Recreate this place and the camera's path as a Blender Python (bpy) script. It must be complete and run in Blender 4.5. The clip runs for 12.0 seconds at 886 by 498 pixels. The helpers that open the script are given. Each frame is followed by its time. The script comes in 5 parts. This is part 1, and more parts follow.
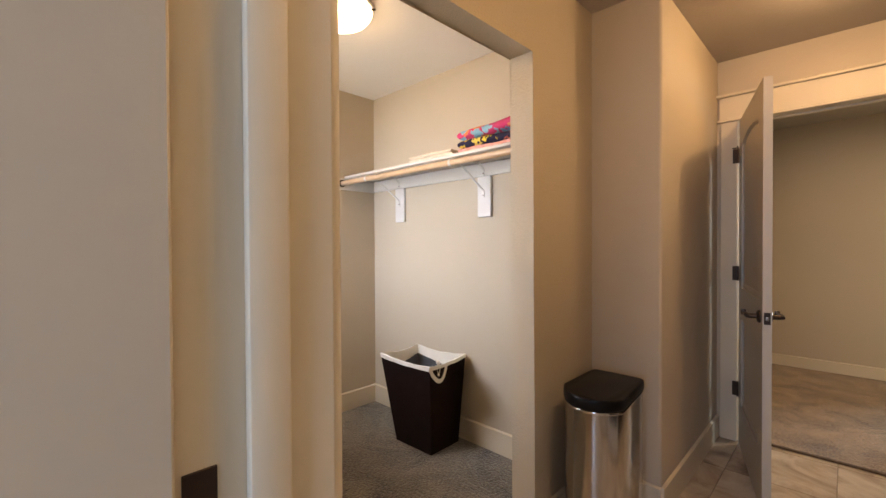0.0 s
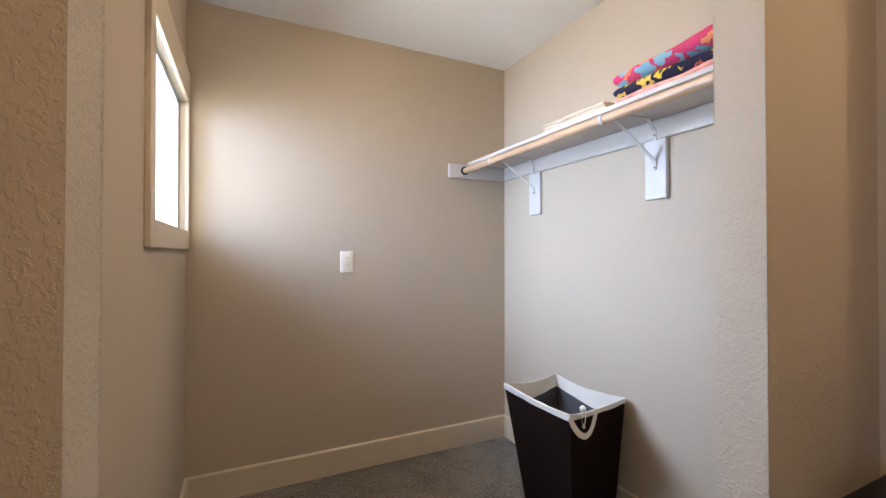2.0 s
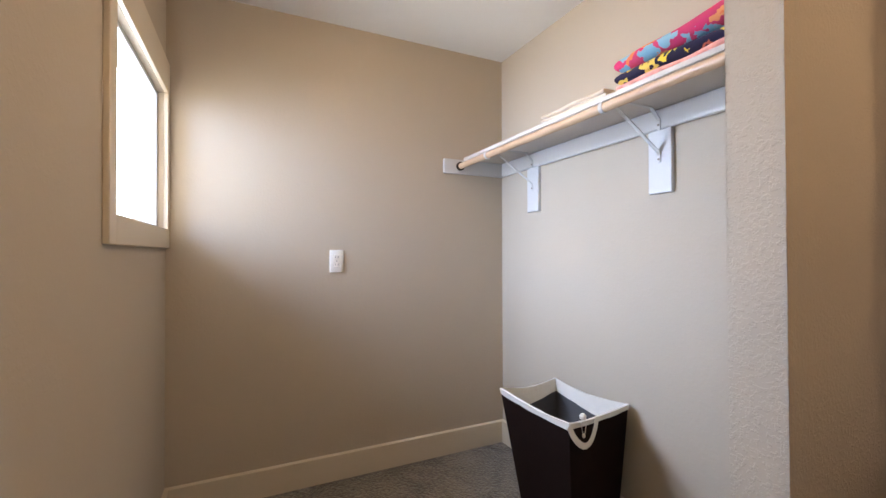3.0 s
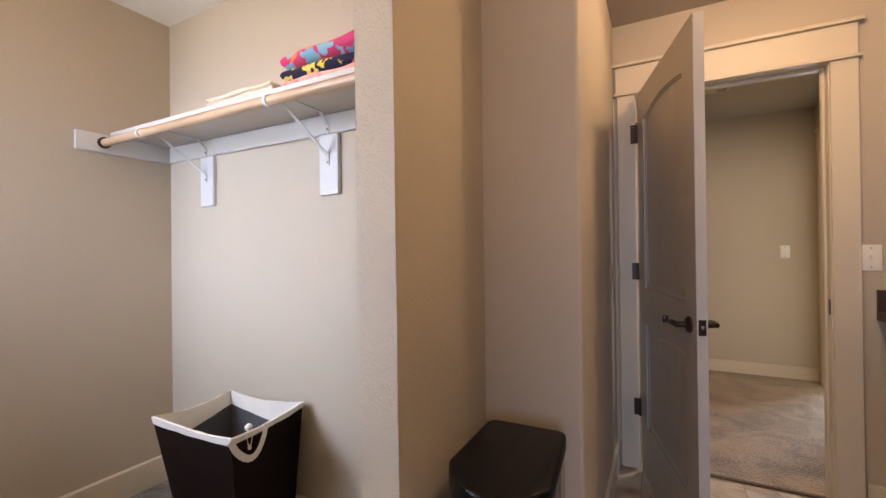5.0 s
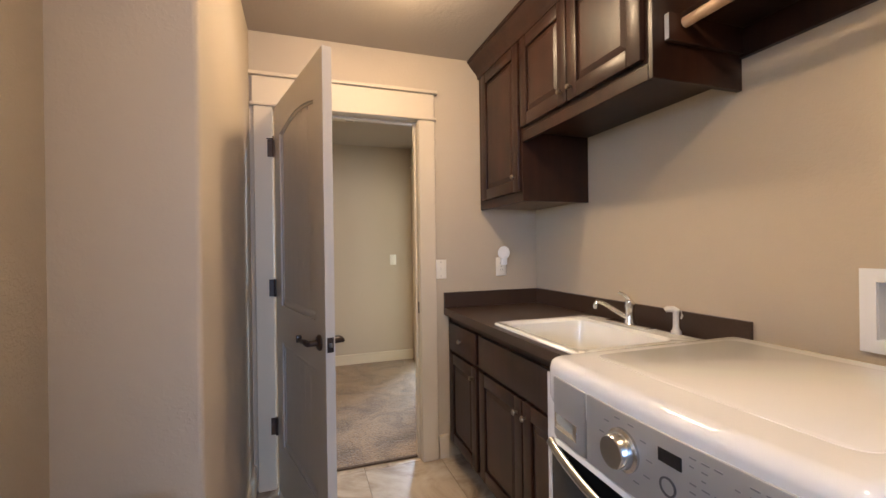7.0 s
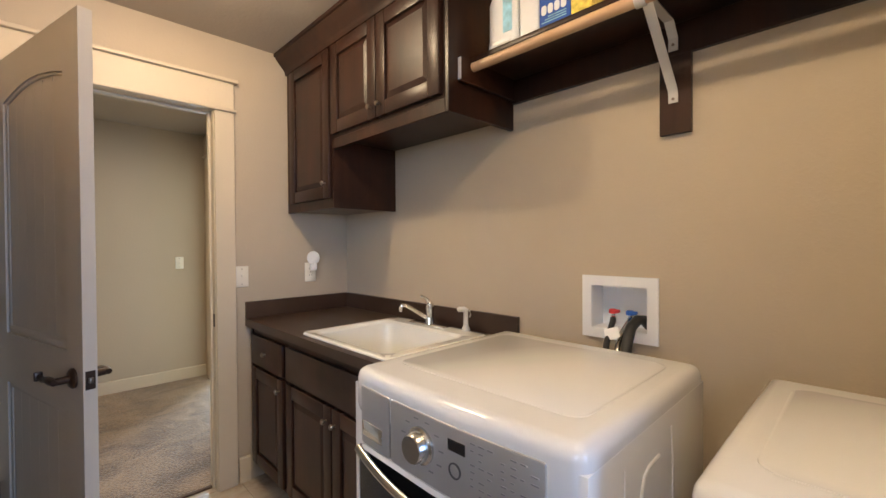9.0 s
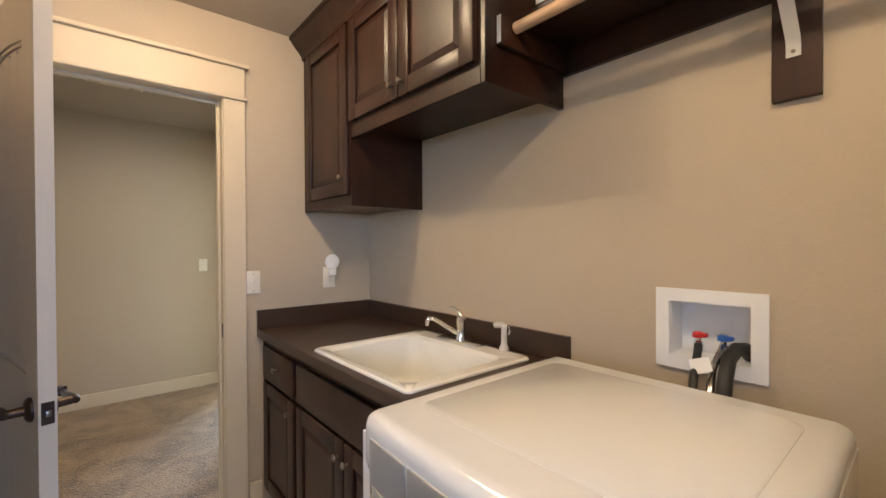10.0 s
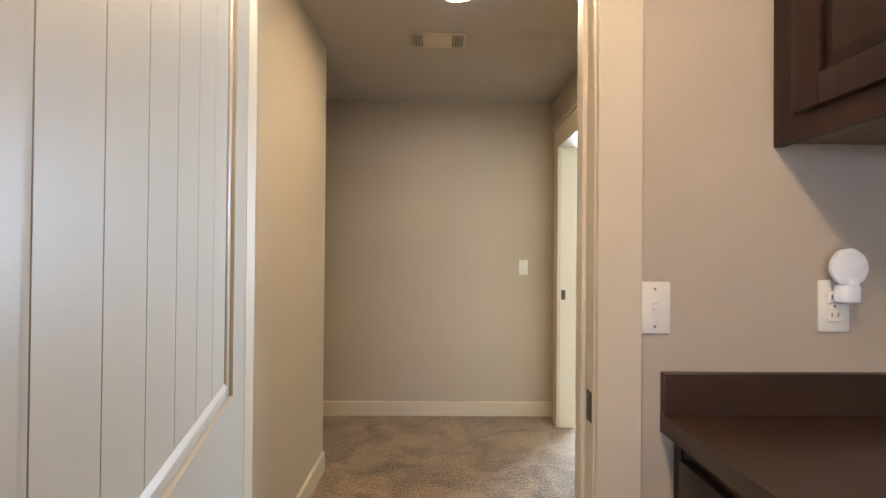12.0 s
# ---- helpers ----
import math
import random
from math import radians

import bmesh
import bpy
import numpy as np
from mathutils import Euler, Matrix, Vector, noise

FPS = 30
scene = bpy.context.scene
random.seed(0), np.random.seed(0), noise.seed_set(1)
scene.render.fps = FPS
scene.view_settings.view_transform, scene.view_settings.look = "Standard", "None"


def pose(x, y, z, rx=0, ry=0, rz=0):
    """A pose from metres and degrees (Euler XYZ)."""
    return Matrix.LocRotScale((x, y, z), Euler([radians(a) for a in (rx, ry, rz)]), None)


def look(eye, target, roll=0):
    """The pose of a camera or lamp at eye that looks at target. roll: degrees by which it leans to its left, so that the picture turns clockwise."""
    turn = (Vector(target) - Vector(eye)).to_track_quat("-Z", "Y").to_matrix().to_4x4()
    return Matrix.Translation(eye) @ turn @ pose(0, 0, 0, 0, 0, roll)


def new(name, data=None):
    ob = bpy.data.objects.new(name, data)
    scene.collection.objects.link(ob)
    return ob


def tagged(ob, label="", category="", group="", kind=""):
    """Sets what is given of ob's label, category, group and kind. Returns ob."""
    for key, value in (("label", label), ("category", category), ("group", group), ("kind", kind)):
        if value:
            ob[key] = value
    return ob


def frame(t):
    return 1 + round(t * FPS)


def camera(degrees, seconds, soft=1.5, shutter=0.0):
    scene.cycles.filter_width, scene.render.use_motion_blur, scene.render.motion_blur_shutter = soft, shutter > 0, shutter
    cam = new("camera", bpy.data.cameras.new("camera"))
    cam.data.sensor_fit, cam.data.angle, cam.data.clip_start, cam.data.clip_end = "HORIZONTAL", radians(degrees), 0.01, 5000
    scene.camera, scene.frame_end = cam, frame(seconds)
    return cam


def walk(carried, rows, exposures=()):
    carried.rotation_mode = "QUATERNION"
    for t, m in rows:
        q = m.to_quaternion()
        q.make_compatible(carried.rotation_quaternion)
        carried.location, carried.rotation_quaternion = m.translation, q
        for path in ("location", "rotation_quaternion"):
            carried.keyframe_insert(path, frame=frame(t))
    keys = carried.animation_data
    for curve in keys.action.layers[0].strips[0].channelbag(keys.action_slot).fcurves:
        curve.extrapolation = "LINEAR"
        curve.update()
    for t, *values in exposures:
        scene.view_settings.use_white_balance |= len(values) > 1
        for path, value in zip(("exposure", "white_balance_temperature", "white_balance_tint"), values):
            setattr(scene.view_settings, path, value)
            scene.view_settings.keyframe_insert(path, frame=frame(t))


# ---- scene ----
cam = camera(93.7, 12.0)
PATH = [
    (0, (0.12, 0.152, 1.274), (-1.273, 1.587, 1.249), -0.3),
    (0.5, (0.01, 0.339, 1.266), (-1.45, 1.706, 1.253), -0.2),
    (1, (-0.076, 0.465, 1.248), (-1.676, 1.665, 1.241), -0.1),
    (1.5, (-0.2, 0.541, 1.227), (-1.92, 1.561, 1.232), -0.1),
    (2, (-0.292, 0.607, 1.217), (-2.096, 1.47, 1.234), 0.0),
    (2.5, (-0.363, 0.658, 1.215), (-2.203, 1.443, 1.233), -0.1),
    (4.5, (-0.316, 0.786, 1.185), (-1.589, 2.328, 1.197), -0.6),
    (5, (-0.27, 0.85, 1.203), (-1.193, 2.625, 1.211), -0.7),
    (5.5, (-0.182, 0.911, 1.214), (-0.721, 2.837, 1.213), -0.8),
    (6, (-0.134, 0.965, 1.25), (-0.256, 2.962, 1.238), -0.7),
    (6.5, (-0.182, 0.988, 1.262), (0.108, 2.967, 1.253), -0.7),
    (7, (-0.234, 0.962, 1.273), (0.409, 2.856, 1.272), -0.8),
    (7.5, (-0.278, 0.917, 1.296), (0.659, 2.684, 1.286), -0.6),
    (9.5, (-0.21, 0.941, 1.325), (1.218, 2.341, 1.302), -0.4),
    (10, (-0.05, 1.147, 1.329), (1.239, 2.676, 1.313), -0.3),
    (10.5, (0.032, 1.398, 1.313), (1.045, 3.123, 1.306), -0.2),
    (11, (0.093, 1.724, 1.306), (0.744, 3.615, 1.31), 0.3),
    (11.5, (0.12, 2.074, 1.298), (0.434, 4.049, 1.306), 0.2),
    (12, (0.078, 2.442, 1.269), (0.109, 4.441, 1.284), 0.5),
]
# seconds, stops, kelvin, tint: the clip's own drifting exposure and white balance
EXPOSURES = [
    (0, -0.10, 8900, 17),
    (0.5, -0.08, 7600, 12),
    (1.0, 0.0, 6600, 10),
    (2.0, -0.02, 6550, 13),
    (2.7, -0.08, 6600, 14),
    (4.4, -0.04, 6600, 14),
    (5.0, 0.0, 7200, 18),
    (5.8, 0.18, 8000, 23),
    (6.5, 0.35, 7450, 22),
    (7.0, 0.39, 6500, 11),
    (7.7, 0.33, 6250, 6),
    (9.5, 0.28, 6300, 7),
    (10.5, 0.42, 6250, 7),
    (11.0, 0.60, 6150, 7),
    (11.5, 0.70, 6250, 9),
    (12.0, 0.50, 6250, 9),
]
walk(cam, [(t, look(eye, target, roll)) for t, eye, target, roll in PATH], EXPOSURES)

# ---- light ----
world = bpy.data.worlds.new("sky")
scene.world = world
world.use_nodes = True
wn = world.node_tree.nodes
sky = wn.new("ShaderNodeTexSky")
sky.sky_type, sky.sun_disc, sky.sun_elevation, sky.sun_rotation = "NISHITA", False, radians(40), radians(60)
world.node_tree.links.new(sky.outputs[0], wn["Background"].inputs[0])
wn["Background"].inputs[1].default_value = 0.12
scene.view_settings.exposure = 0.3


def area_lamp(name, eye, target, w, h, watts, colour, disk=False):
    data = bpy.data.lights.new(name, "AREA")
    data.shape, data.size, data.size_y, data.energy, data.color = ("DISK" if disk else "RECTANGLE"), w, h, watts, colour
    ob = new(name, data)
    ob.matrix_basis = look(eye, target)
    return ob


def bulb(name, at, radius, watts, colour):
    data = bpy.data.lights.new(name, "POINT")
    data.shadow_soft_size, data.energy, data.color = radius, watts, colour
    ob = new(name, data)
    ob.location = at
    return ob


WARM, DAY = (1.0, 0.735, 0.465), (0.31, 0.53, 1.0)
bulb("lamp_bulb_north", (0.17, 2.59, 2.385), 0.03, 24, WARM)
bulb("lamp_bulb_south", (0.22, 1.10, 2.385), 0.022, 30, WARM)
bulb("closet_lamp_bulb", (-1.63, 1.24, 2.35), 0.03, 8.5, (1.0, 0.72, 0.46))
area_lamp("window_daylight", (-2.55, -0.45, 1.90), (-2.15, 0.3, 1.66), 2.6, 0.85, 280, DAY)
area_lamp("far_window_daylight", (2.05, 6.95, 1.6), (1.6, 5.0, 1.2), 1.5, 1.4, 390, (0.54, 0.74, 1.0))
# added bluish fill from behind the start; no window is known there
area_lamp("passage_fill", (0.3, -1.85, 1.5), (0.3, 2.0, 1.3), 1.2, 1.2, 76, DAY)


# ---- materials ----
def material(name, colour, rough=0.6, metal=0.0, vary=0.06, vary_scale=1.5, grain=0.0, grain_scale=120.0, bump=0.0, bump_scale=60.0, bump_dist=0.002, spec=0.5, coat=0.0, rand=0.0, knock=0.0):
    m = bpy.data.materials.new(name)
    m.use_nodes = True
    n, l = m.node_tree.nodes, m.node_tree.links
    b = n["Principled BSDF"]
    b.inputs["Roughness"].default_value, b.inputs["Metallic"].default_value = rough, metal
    b.inputs["Specular IOR Level"].default_value, b.inputs["Coat Weight"].default_value = spec, coat
    b.inputs["Base Color"].default_value = (*colour, 1)
    tc = n.new("ShaderNodeTexCoord")

    def noise_tex(scale, detail=3.0):
        t = n.new("ShaderNodeTexNoise")
        t.inputs["Scale"].default_value, t.inputs["Detail"].default_value = scale, detail
        l.new(tc.outputs["Object"], t.inputs["Vector"])
        return t

    value = None
    for amount, scale in ((vary, vary_scale), (grain, grain_scale)):
        if amount:
            r = n.new("ShaderNodeMapRange")
            r.inputs["From Min"].default_value, r.inputs["From Max"].default_value = 0.3, 0.7
            r.inputs["To Min"].default_value, r.inputs["To Max"].default_value = 1 - amount, 1 + amount
            l.new(noise_tex(scale).outputs["Fac"], r.inputs["Value"])
            if value is None:
                value = r.outputs[0]
            else:
                mul = n.new("ShaderNodeMath")
                mul.operation = "MULTIPLY"
                l.new(value, mul.inputs[0]), l.new(r.outputs[0], mul.inputs[1])
                value = mul.outputs[0]
    if rand:
        oi = n.new("ShaderNodeObjectInfo")
        r = n.new("ShaderNodeMapRange")
        r.inputs["To Min"].default_value, r.inputs["To Max"].default_value = 1 - rand, 1 + rand
        l.new(oi.outputs["Random"], r.inputs["Value"])
        if value is None:
            value = r.outputs[0]
        else:
            mul = n.new("ShaderNodeMath")
            mul.operation = "MULTIPLY"
            l.new(value, mul.inputs[0]), l.new(r.outputs[0], mul.inputs[1])
            value = mul.outputs[0]
    if value is not None:
        hsv = n.new("ShaderNodeHueSaturation")
        hsv.inputs["Color"].default_value = (*colour, 1)
        l.new(value, hsv.inputs["Value"])
        l.new(hsv.outputs[0], b.inputs["Base Color"])
    if bump:
        t = noise_tex(bump_scale, 4.0)
        k = n.new("ShaderNodeBump")
        k.inputs["Strength"].default_value, k.inputs["Distance"].default_value = bump, bump_dist
        height = t.outputs["Fac"]
        if knock:
            r = n.new("ShaderNodeMapRange")
            r.interpolation_type = "SMOOTHSTEP"
            r.inputs["From Min"].default_value, r.inputs["From Max"].default_value = knock, knock + 0.11
            l.new(height, r.inputs["Value"])
            height = r.outputs[0]
            k.inputs["Distance"].default_value = bump_dist * 0.2
        l.new(height, k.inputs["Height"]), l.new(k.outputs[0], b.inputs["Normal"])
    return m


def wood(name, dark, light, rough=0.35, scale=3.0, coat=0.3, axis=2, stretch=0.08):
    m = bpy.data.materials.new(name)
    m.use_nodes = True
    n, l = m.node_tree.nodes, m.node_tree.links
    b = n["Principled BSDF"]
    b.inputs["Roughness"].default_value, b.inputs["Coat Weight"].default_value, b.inputs["Coat Roughness"].default_value = rough, coat, 0.22
    tc, mp, ns, cr = (n.new(k) for k in ("ShaderNodeTexCoord", "ShaderNodeMapping", "ShaderNodeTexNoise", "ShaderNodeValToRGB"))
    s = [1.0, 1.0, 1.0]
    s[axis] = stretch
    mp.inputs["Scale"].default_value = s
    ns.inputs["Scale"].default_value, ns.inputs["Detail"].default_value, ns.inputs["Distortion"].default_value = scale * 8, 6, 0.6
    cr.color_ramp.elements[0].position, cr.color_ramp.elements[1].position = 0.32, 0.72
    cr.color_ramp.elements[0].color, cr.color_ramp.elements[1].color = (*dark, 1), (*light, 1)
    l.new(tc.outputs["Object"], mp.inputs[0]), l.new(mp.outputs[0], ns.inputs["Vector"])
    big = n.new("ShaderNodeTexNoise")
    big.inputs["Scale"].default_value = 5.0
    l.new(tc.outputs["Object"], big.inputs["Vector"])
    mix = n.new("ShaderNodeMath")
    mix.operation = "MULTIPLY_ADD"
    mix.inputs[1].default_value = 0.42
    sub = n.new("ShaderNodeMath")
    sub.operation = "MULTIPLY"
    sub.inputs[1].default_value = 0.60
    l.new(big.outputs["Fac"], sub.inputs[0])
    l.new(ns.outputs["Fac"], mix.inputs[0]), l.new(sub.outputs[0], mix.inputs[2])
    l.new(mix.outputs[0], cr.inputs[0]), l.new(cr.outputs[0], b.inputs["Base Color"])
    k = n.new("ShaderNodeBump")
    k.inputs["Strength"].default_value, k.inputs["Distance"].default_value = 0.25, 0.0006
    l.new(ns.outputs["Fac"], k.inputs["Height"]), l.new(k.outputs[0], b.inputs["Normal"])
    return m


def glow(name, colour, strength):
    m = bpy.data.materials.new(name)
    m.use_nodes = True
    b = m.node_tree.nodes["Principled BSDF"]
    b.inputs["Emission Color"].default_value, b.inputs["Emission Strength"].default_value = (*colour, 1), strength
    b.inputs["Base Color"].default_value = (0.9, 0.9, 0.88, 1)
    return m


def frosted(name, colour, strength, clear):
    """Frosted lamp glass: it glows, and lets part of the bulb's light straight through."""
    m = glow(name, colour, strength)
    n, l = m.node_tree.nodes, m.node_tree.links
    mix, through_glass = n.new("ShaderNodeMixShader"), n.new("ShaderNodeBsdfTransparent")
    mix.inputs[0].default_value = clear
    l.new(n["Principled BSDF"].outputs[0], mix.inputs[1]), l.new(through_glass.outputs[0], mix.inputs[2])
    l.new(mix.outputs[0], n["Material Output"].inputs[0])
    return m


def carpet(name, dark, light, scale):
    m = bpy.data.materials.new(name)
    m.use_nodes = True
    n, l = m.node_tree.nodes, m.node_tree.links
    b = n["Principled BSDF"]
    b.inputs["Roughness"].default_value, b.inputs["Specular IOR Level"].default_value = 1.0, 0.1
    b.inputs["Sheen Weight"].default_value, b.inputs["Sheen Roughness"].default_value = 0.4, 0.5
    tc, big, fine, cr, k, k2, mix = (n.new(q) for q in ("ShaderNodeTexCoord", "ShaderNodeTexNoise", "ShaderNodeTexNoise", "ShaderNodeValToRGB", "ShaderNodeBump", "ShaderNodeBump", "ShaderNodeMath"))
    for t, sc, de, di in ((big, scale, 5, 1.2), (fine, 75, 4, 0)):
        t.inputs["Scale"].default_value, t.inputs["Detail"].default_value, t.inputs["Distortion"].default_value = sc, de, di
        l.new(tc.outputs["Object"], t.inputs["Vector"])
    mix.operation = "MULTIPLY_ADD"
    mix.inputs[1].default_value = 0.45
    half = n.new("ShaderNodeMath")
    half.operation = "MULTIPLY"
    half.inputs[1].default_value = 0.55
    l.new(fine.outputs["Fac"], half.inputs[0])
    l.new(big.outputs["Fac"], mix.inputs[0]), l.new(half.outputs[0], mix.inputs[2]), l.new(mix.outputs[0], cr.inputs[0])
    cr.color_ramp.elements[0].position, cr.color_ramp.elements[1].position = 0.36, 0.62
    cr.color_ramp.elements[0].color, cr.color_ramp.elements[1].color = (*dark, 1), (*light, 1)
    l.new(cr.outputs[0], b.inputs["Base Color"])
    k.inputs["Strength"].default_value, k.inputs["Distance"].default_value = 1.0, 0.012
    k2.inputs["Strength"].default_value, k2.inputs["Distance"].default_value = 0.5, 0.02
    l.new(fine.outputs["Fac"], k.inputs["Height"]), l.new(big.outputs["Fac"], k2.inputs["Height"])
    l.new(k2.outputs[0], k.inputs["Normal"]), l.new(k.outputs[0], b.inputs["Normal"])
    return m


M_WALL = material("wall_paint", (0.48, 0.405, 0.306), 0.7, vary=0.02, bump=0.18, bump_scale=80, bump_dist=0.006, spec=0.3, knock=0.50)
M_WALLROUGH = material("textured_wall_paint", (0.48, 0.405, 0.306), 0.7, vary=0.02, bump=0.55, bump_scale=125, bump_dist=0.007, spec=0.2, knock=0.48)
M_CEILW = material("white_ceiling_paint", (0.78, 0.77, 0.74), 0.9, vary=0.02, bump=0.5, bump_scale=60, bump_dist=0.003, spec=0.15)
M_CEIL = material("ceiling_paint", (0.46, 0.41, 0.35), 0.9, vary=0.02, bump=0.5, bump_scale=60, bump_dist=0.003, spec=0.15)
M_TRIM = material("trim_paint", (0.62, 0.535, 0.405), 0.48, vary=0.02, spec=0.35)
M_DOOR = material("door_paint", (0.50, 0.445, 0.36), 0.38, vary=0.02, bump=0.15, bump_scale=180, bump_dist=0.0006)
M_WHITE = material("white_shelf_paint", (0.58, 0.57, 0.545), 0.4, vary=0.02)
M_CARPET = carpet("closet_carpet", (0.045, 0.035, 0.025), (0.225, 0.19, 0.14), 4.0)
M_HALLCARPET = carpet("hall_carpet", (0.080, 0.046, 0.020), (0.38, 0.245, 0.130), 4.0)
def stone(name, colours, rough=0.35, scale=3.0):
    m = bpy.data.materials.new(name)
    m.use_nodes = True
    n, l = m.node_tree.nodes, m.node_tree.links
    b = n["Principled BSDF"]
    b.inputs["Roughness"].default_value = rough
    tc, oi, add, ns, cr, k = (n.new(q) for q in ("ShaderNodeTexCoord", "ShaderNodeObjectInfo", "ShaderNodeVectorMath", "ShaderNodeTexNoise", "ShaderNodeValToRGB", "ShaderNodeBump"))
    add.operation = "MULTIPLY_ADD"
    comb = n.new("ShaderNodeCombineXYZ")
    for q in range(3):
        l.new(oi.outputs["Random"], comb.inputs[q])
    add.inputs[1].default_value = (17.0, 31.0, 7.0)
    l.new(comb.outputs[0], add.inputs[0]), l.new(tc.outputs["Object"], add.inputs[2])
    ns.inputs["Scale"].default_value, ns.inputs["Detail"].default_value, ns.inputs["Distortion"].default_value = scale, 7, 1.4
    ns.inputs["Roughness"].default_value = 0.62
    l.new(add.outputs[0], ns.inputs["Vector"]), l.new(ns.outputs["Fac"], cr.inputs[0]), l.new(cr.outputs[0], b.inputs["Base Color"])
    ramp = cr.color_ramp
    ramp.elements[0].position, ramp.elements[1].position = 0.30, 0.70
    ramp.elements[0].color, ramp.elements[1].color = (*colours[0], 1), (*colours[-1], 1)
    for q, c in enumerate(colours[1:-1]):
        e = ramp.elements.new(0.30 + 0.40 * (q + 1) / (len(colours) - 1))
        e.color = (*c, 1)
    k.inputs["Strength"].default_value, k.inputs["Distance"].default_value = 0.35, 0.002
    l.new(ns.outputs["Fac"], k.inputs["Height"]), l.new(k.outputs[0], b.inputs["Normal"])
    return m


M_TILE = stone("stone_tile", ((0.17, 0.12, 0.085), (0.38, 0.29, 0.21), (0.50, 0.42, 0.33), (0.58, 0.52, 0.44)))
M_CARPETEDGE = material("carpet_edge", (0.12, 0.075, 0.045), 0.9, vary=0.3, vary_scale=60, bump=0.8, bump_scale=200)
M_VENEER = material("pale_cabinet_underside", (0.17, 0.115, 0.075), 0.5, vary=0.08, vary_scale=6)
M_GROUT = material("grout", (0.30, 0.25, 0.19), 0.9, vary=0.1, vary_scale=8)
M_DARK = wood("dark_cabinet_wood", (0.0085, 0.0033, 0.0019), (0.044, 0.0150, 0.0072), 0.42, 3.0, 0.06)
M_DARK.node_tree.nodes["Principled BSDF"].inputs["Specular IOR Level"].default_value = 0.38
M_COUNTER = material("counter_laminate", (0.043, 0.0235, 0.0145), 0.36, vary=0.1, vary_scale=4, grain=0.25, grain_scale=220, bump=0.1, bump_scale=300, bump_dist=0.0005)
M_SINK = material("sink_enamel", (0.80, 0.79, 0.74), 0.12, vary=0.03, vary_scale=6, coat=0.4)
M_APPL = material("white_enamel", (0.71, 0.71, 0.71), 0.14, vary=0.01, coat=0.5)
M_GREY = material("silver_plastic", (0.35, 0.345, 0.335), 0.38, metal=0.4, vary=0.02)
M_DGREY = material("dark_grey_plastic", (0.05, 0.05, 0.055), 0.3, vary=0.05)
M_CHROME = material("chrome", (0.78, 0.78, 0.78), 0.12, metal=1.0, vary=0.02)
M_NICKEL = material("satin_nickel", (0.26, 0.22, 0.18), 0.3, metal=1.0, vary=0.05)
M_BRONZE = material("dark_bronze", (0.06, 0.04, 0.03), 0.35, metal=0.8, vary=0.1, vary_scale=30)
M_SATIN = material("satin_silver", (0.55, 0.55, 0.55), 0.22, metal=1.0, vary=0.03)
M_STEEL = material("brushed_steel", (0.55, 0.53, 0.50), 0.17, metal=1.0, vary=0.03)
M_BLACK = material("black_plastic", (0.004, 0.003, 0.0025), 0.4, spec=0.22, vary=0.1)
M_MELAMINE = material("warm_white_melamine", (0.60, 0.55, 0.50), 0.45, vary=0.02)
M_ROD = wood("pale_rod_wood", (0.42, 0.27, 0.16), (0.62, 0.43, 0.27), 0.4, 3, 0.2, 0, 0.06)
M_ROD_Y = wood("pale_rod_wood_long", (0.42, 0.27, 0.16), (0.62, 0.43, 0.27), 0.4, 3, 0.2, 1, 0.06)
M_HAMPER = material("hamper_fabric", (0.012, 0.005, 0.0035), 0.85, spec=0.12, vary=0.15, vary_scale=10, bump=0.4, bump_scale=400, bump_dist=0.001)
M_HAMPERIN = material("hamper_inside", (0.075, 0.074, 0.076), 0.5, vary=0.1, vary_scale=10)
M_LINER = material("cream_liner", (0.72, 0.68, 0.60), 0.9, vary=0.06, vary_scale=10, bump=0.4, bump_scale=60, bump_dist=0.003)
M_PLATE = material("switch_plate", (0.80, 0.76, 0.66), 0.3, vary=0.01)
M_LAMP = frosted("lit_laundry_lamp_glass", WARM, 21.0, 0.5)
M_CLOSETLAMP = frosted("lit_closet_lamp_glass", (1.0, 0.78, 0.56), 10.0, 0.5)
M_DOWNLIGHT = glow("lit_downlight_lens", (1.0, 0.78, 0.52), 240.0)
M_SKY = glow("bright_overcast_sky", (0.90, 0.96, 1.0), 15.0)
M_COAX = material("grey_side_paint", (0.5, 0.5, 0.5), 0.5)
M_RECESS = material("black_recess", (0.004, 0.004, 0.004), 0.8, spec=0.05)
M_RED = material("red_plastic", (0.55, 0.03, 0.03), 0.35)
M_BLUE = material("blue_plastic", (0.03, 0.12, 0.45), 0.35)
M_RUBBER = material("black_rubber", (0.02, 0.02, 0.02), 0.5, vary=0.1)
M_LABELBLUE = material("light_blue_label", (0.30, 0.58, 0.72), 0.4, vary=0.25, vary_scale=30)
M_BOXBLUE = material("blue_carton", (0.03, 0.10, 0.42), 0.4, vary=0.1)
M_YELLOW = material("yellow_carton", (0.75, 0.60, 0.12), 0.4, vary=0.3, vary_scale=60)
M_JUG = material("white_jug_plastic", (0.80, 0.81, 0.82), 0.3, vary=0.02)
M_GLASSDARK = material("dark_door_glass", (0.012, 0.012, 0.014), 0.16, vary=0.0, spec=0.3, coat=0.1)
M_CORAL = material("coral_striped_cloth", (0.80, 0.36, 0.30), 0.95, vary=0.35, vary_scale=25, bump=0.5, bump_scale=200)
M_PRINT = material("grey_print", (0.16, 0.16, 0.17), 0.5, vary=0.0)


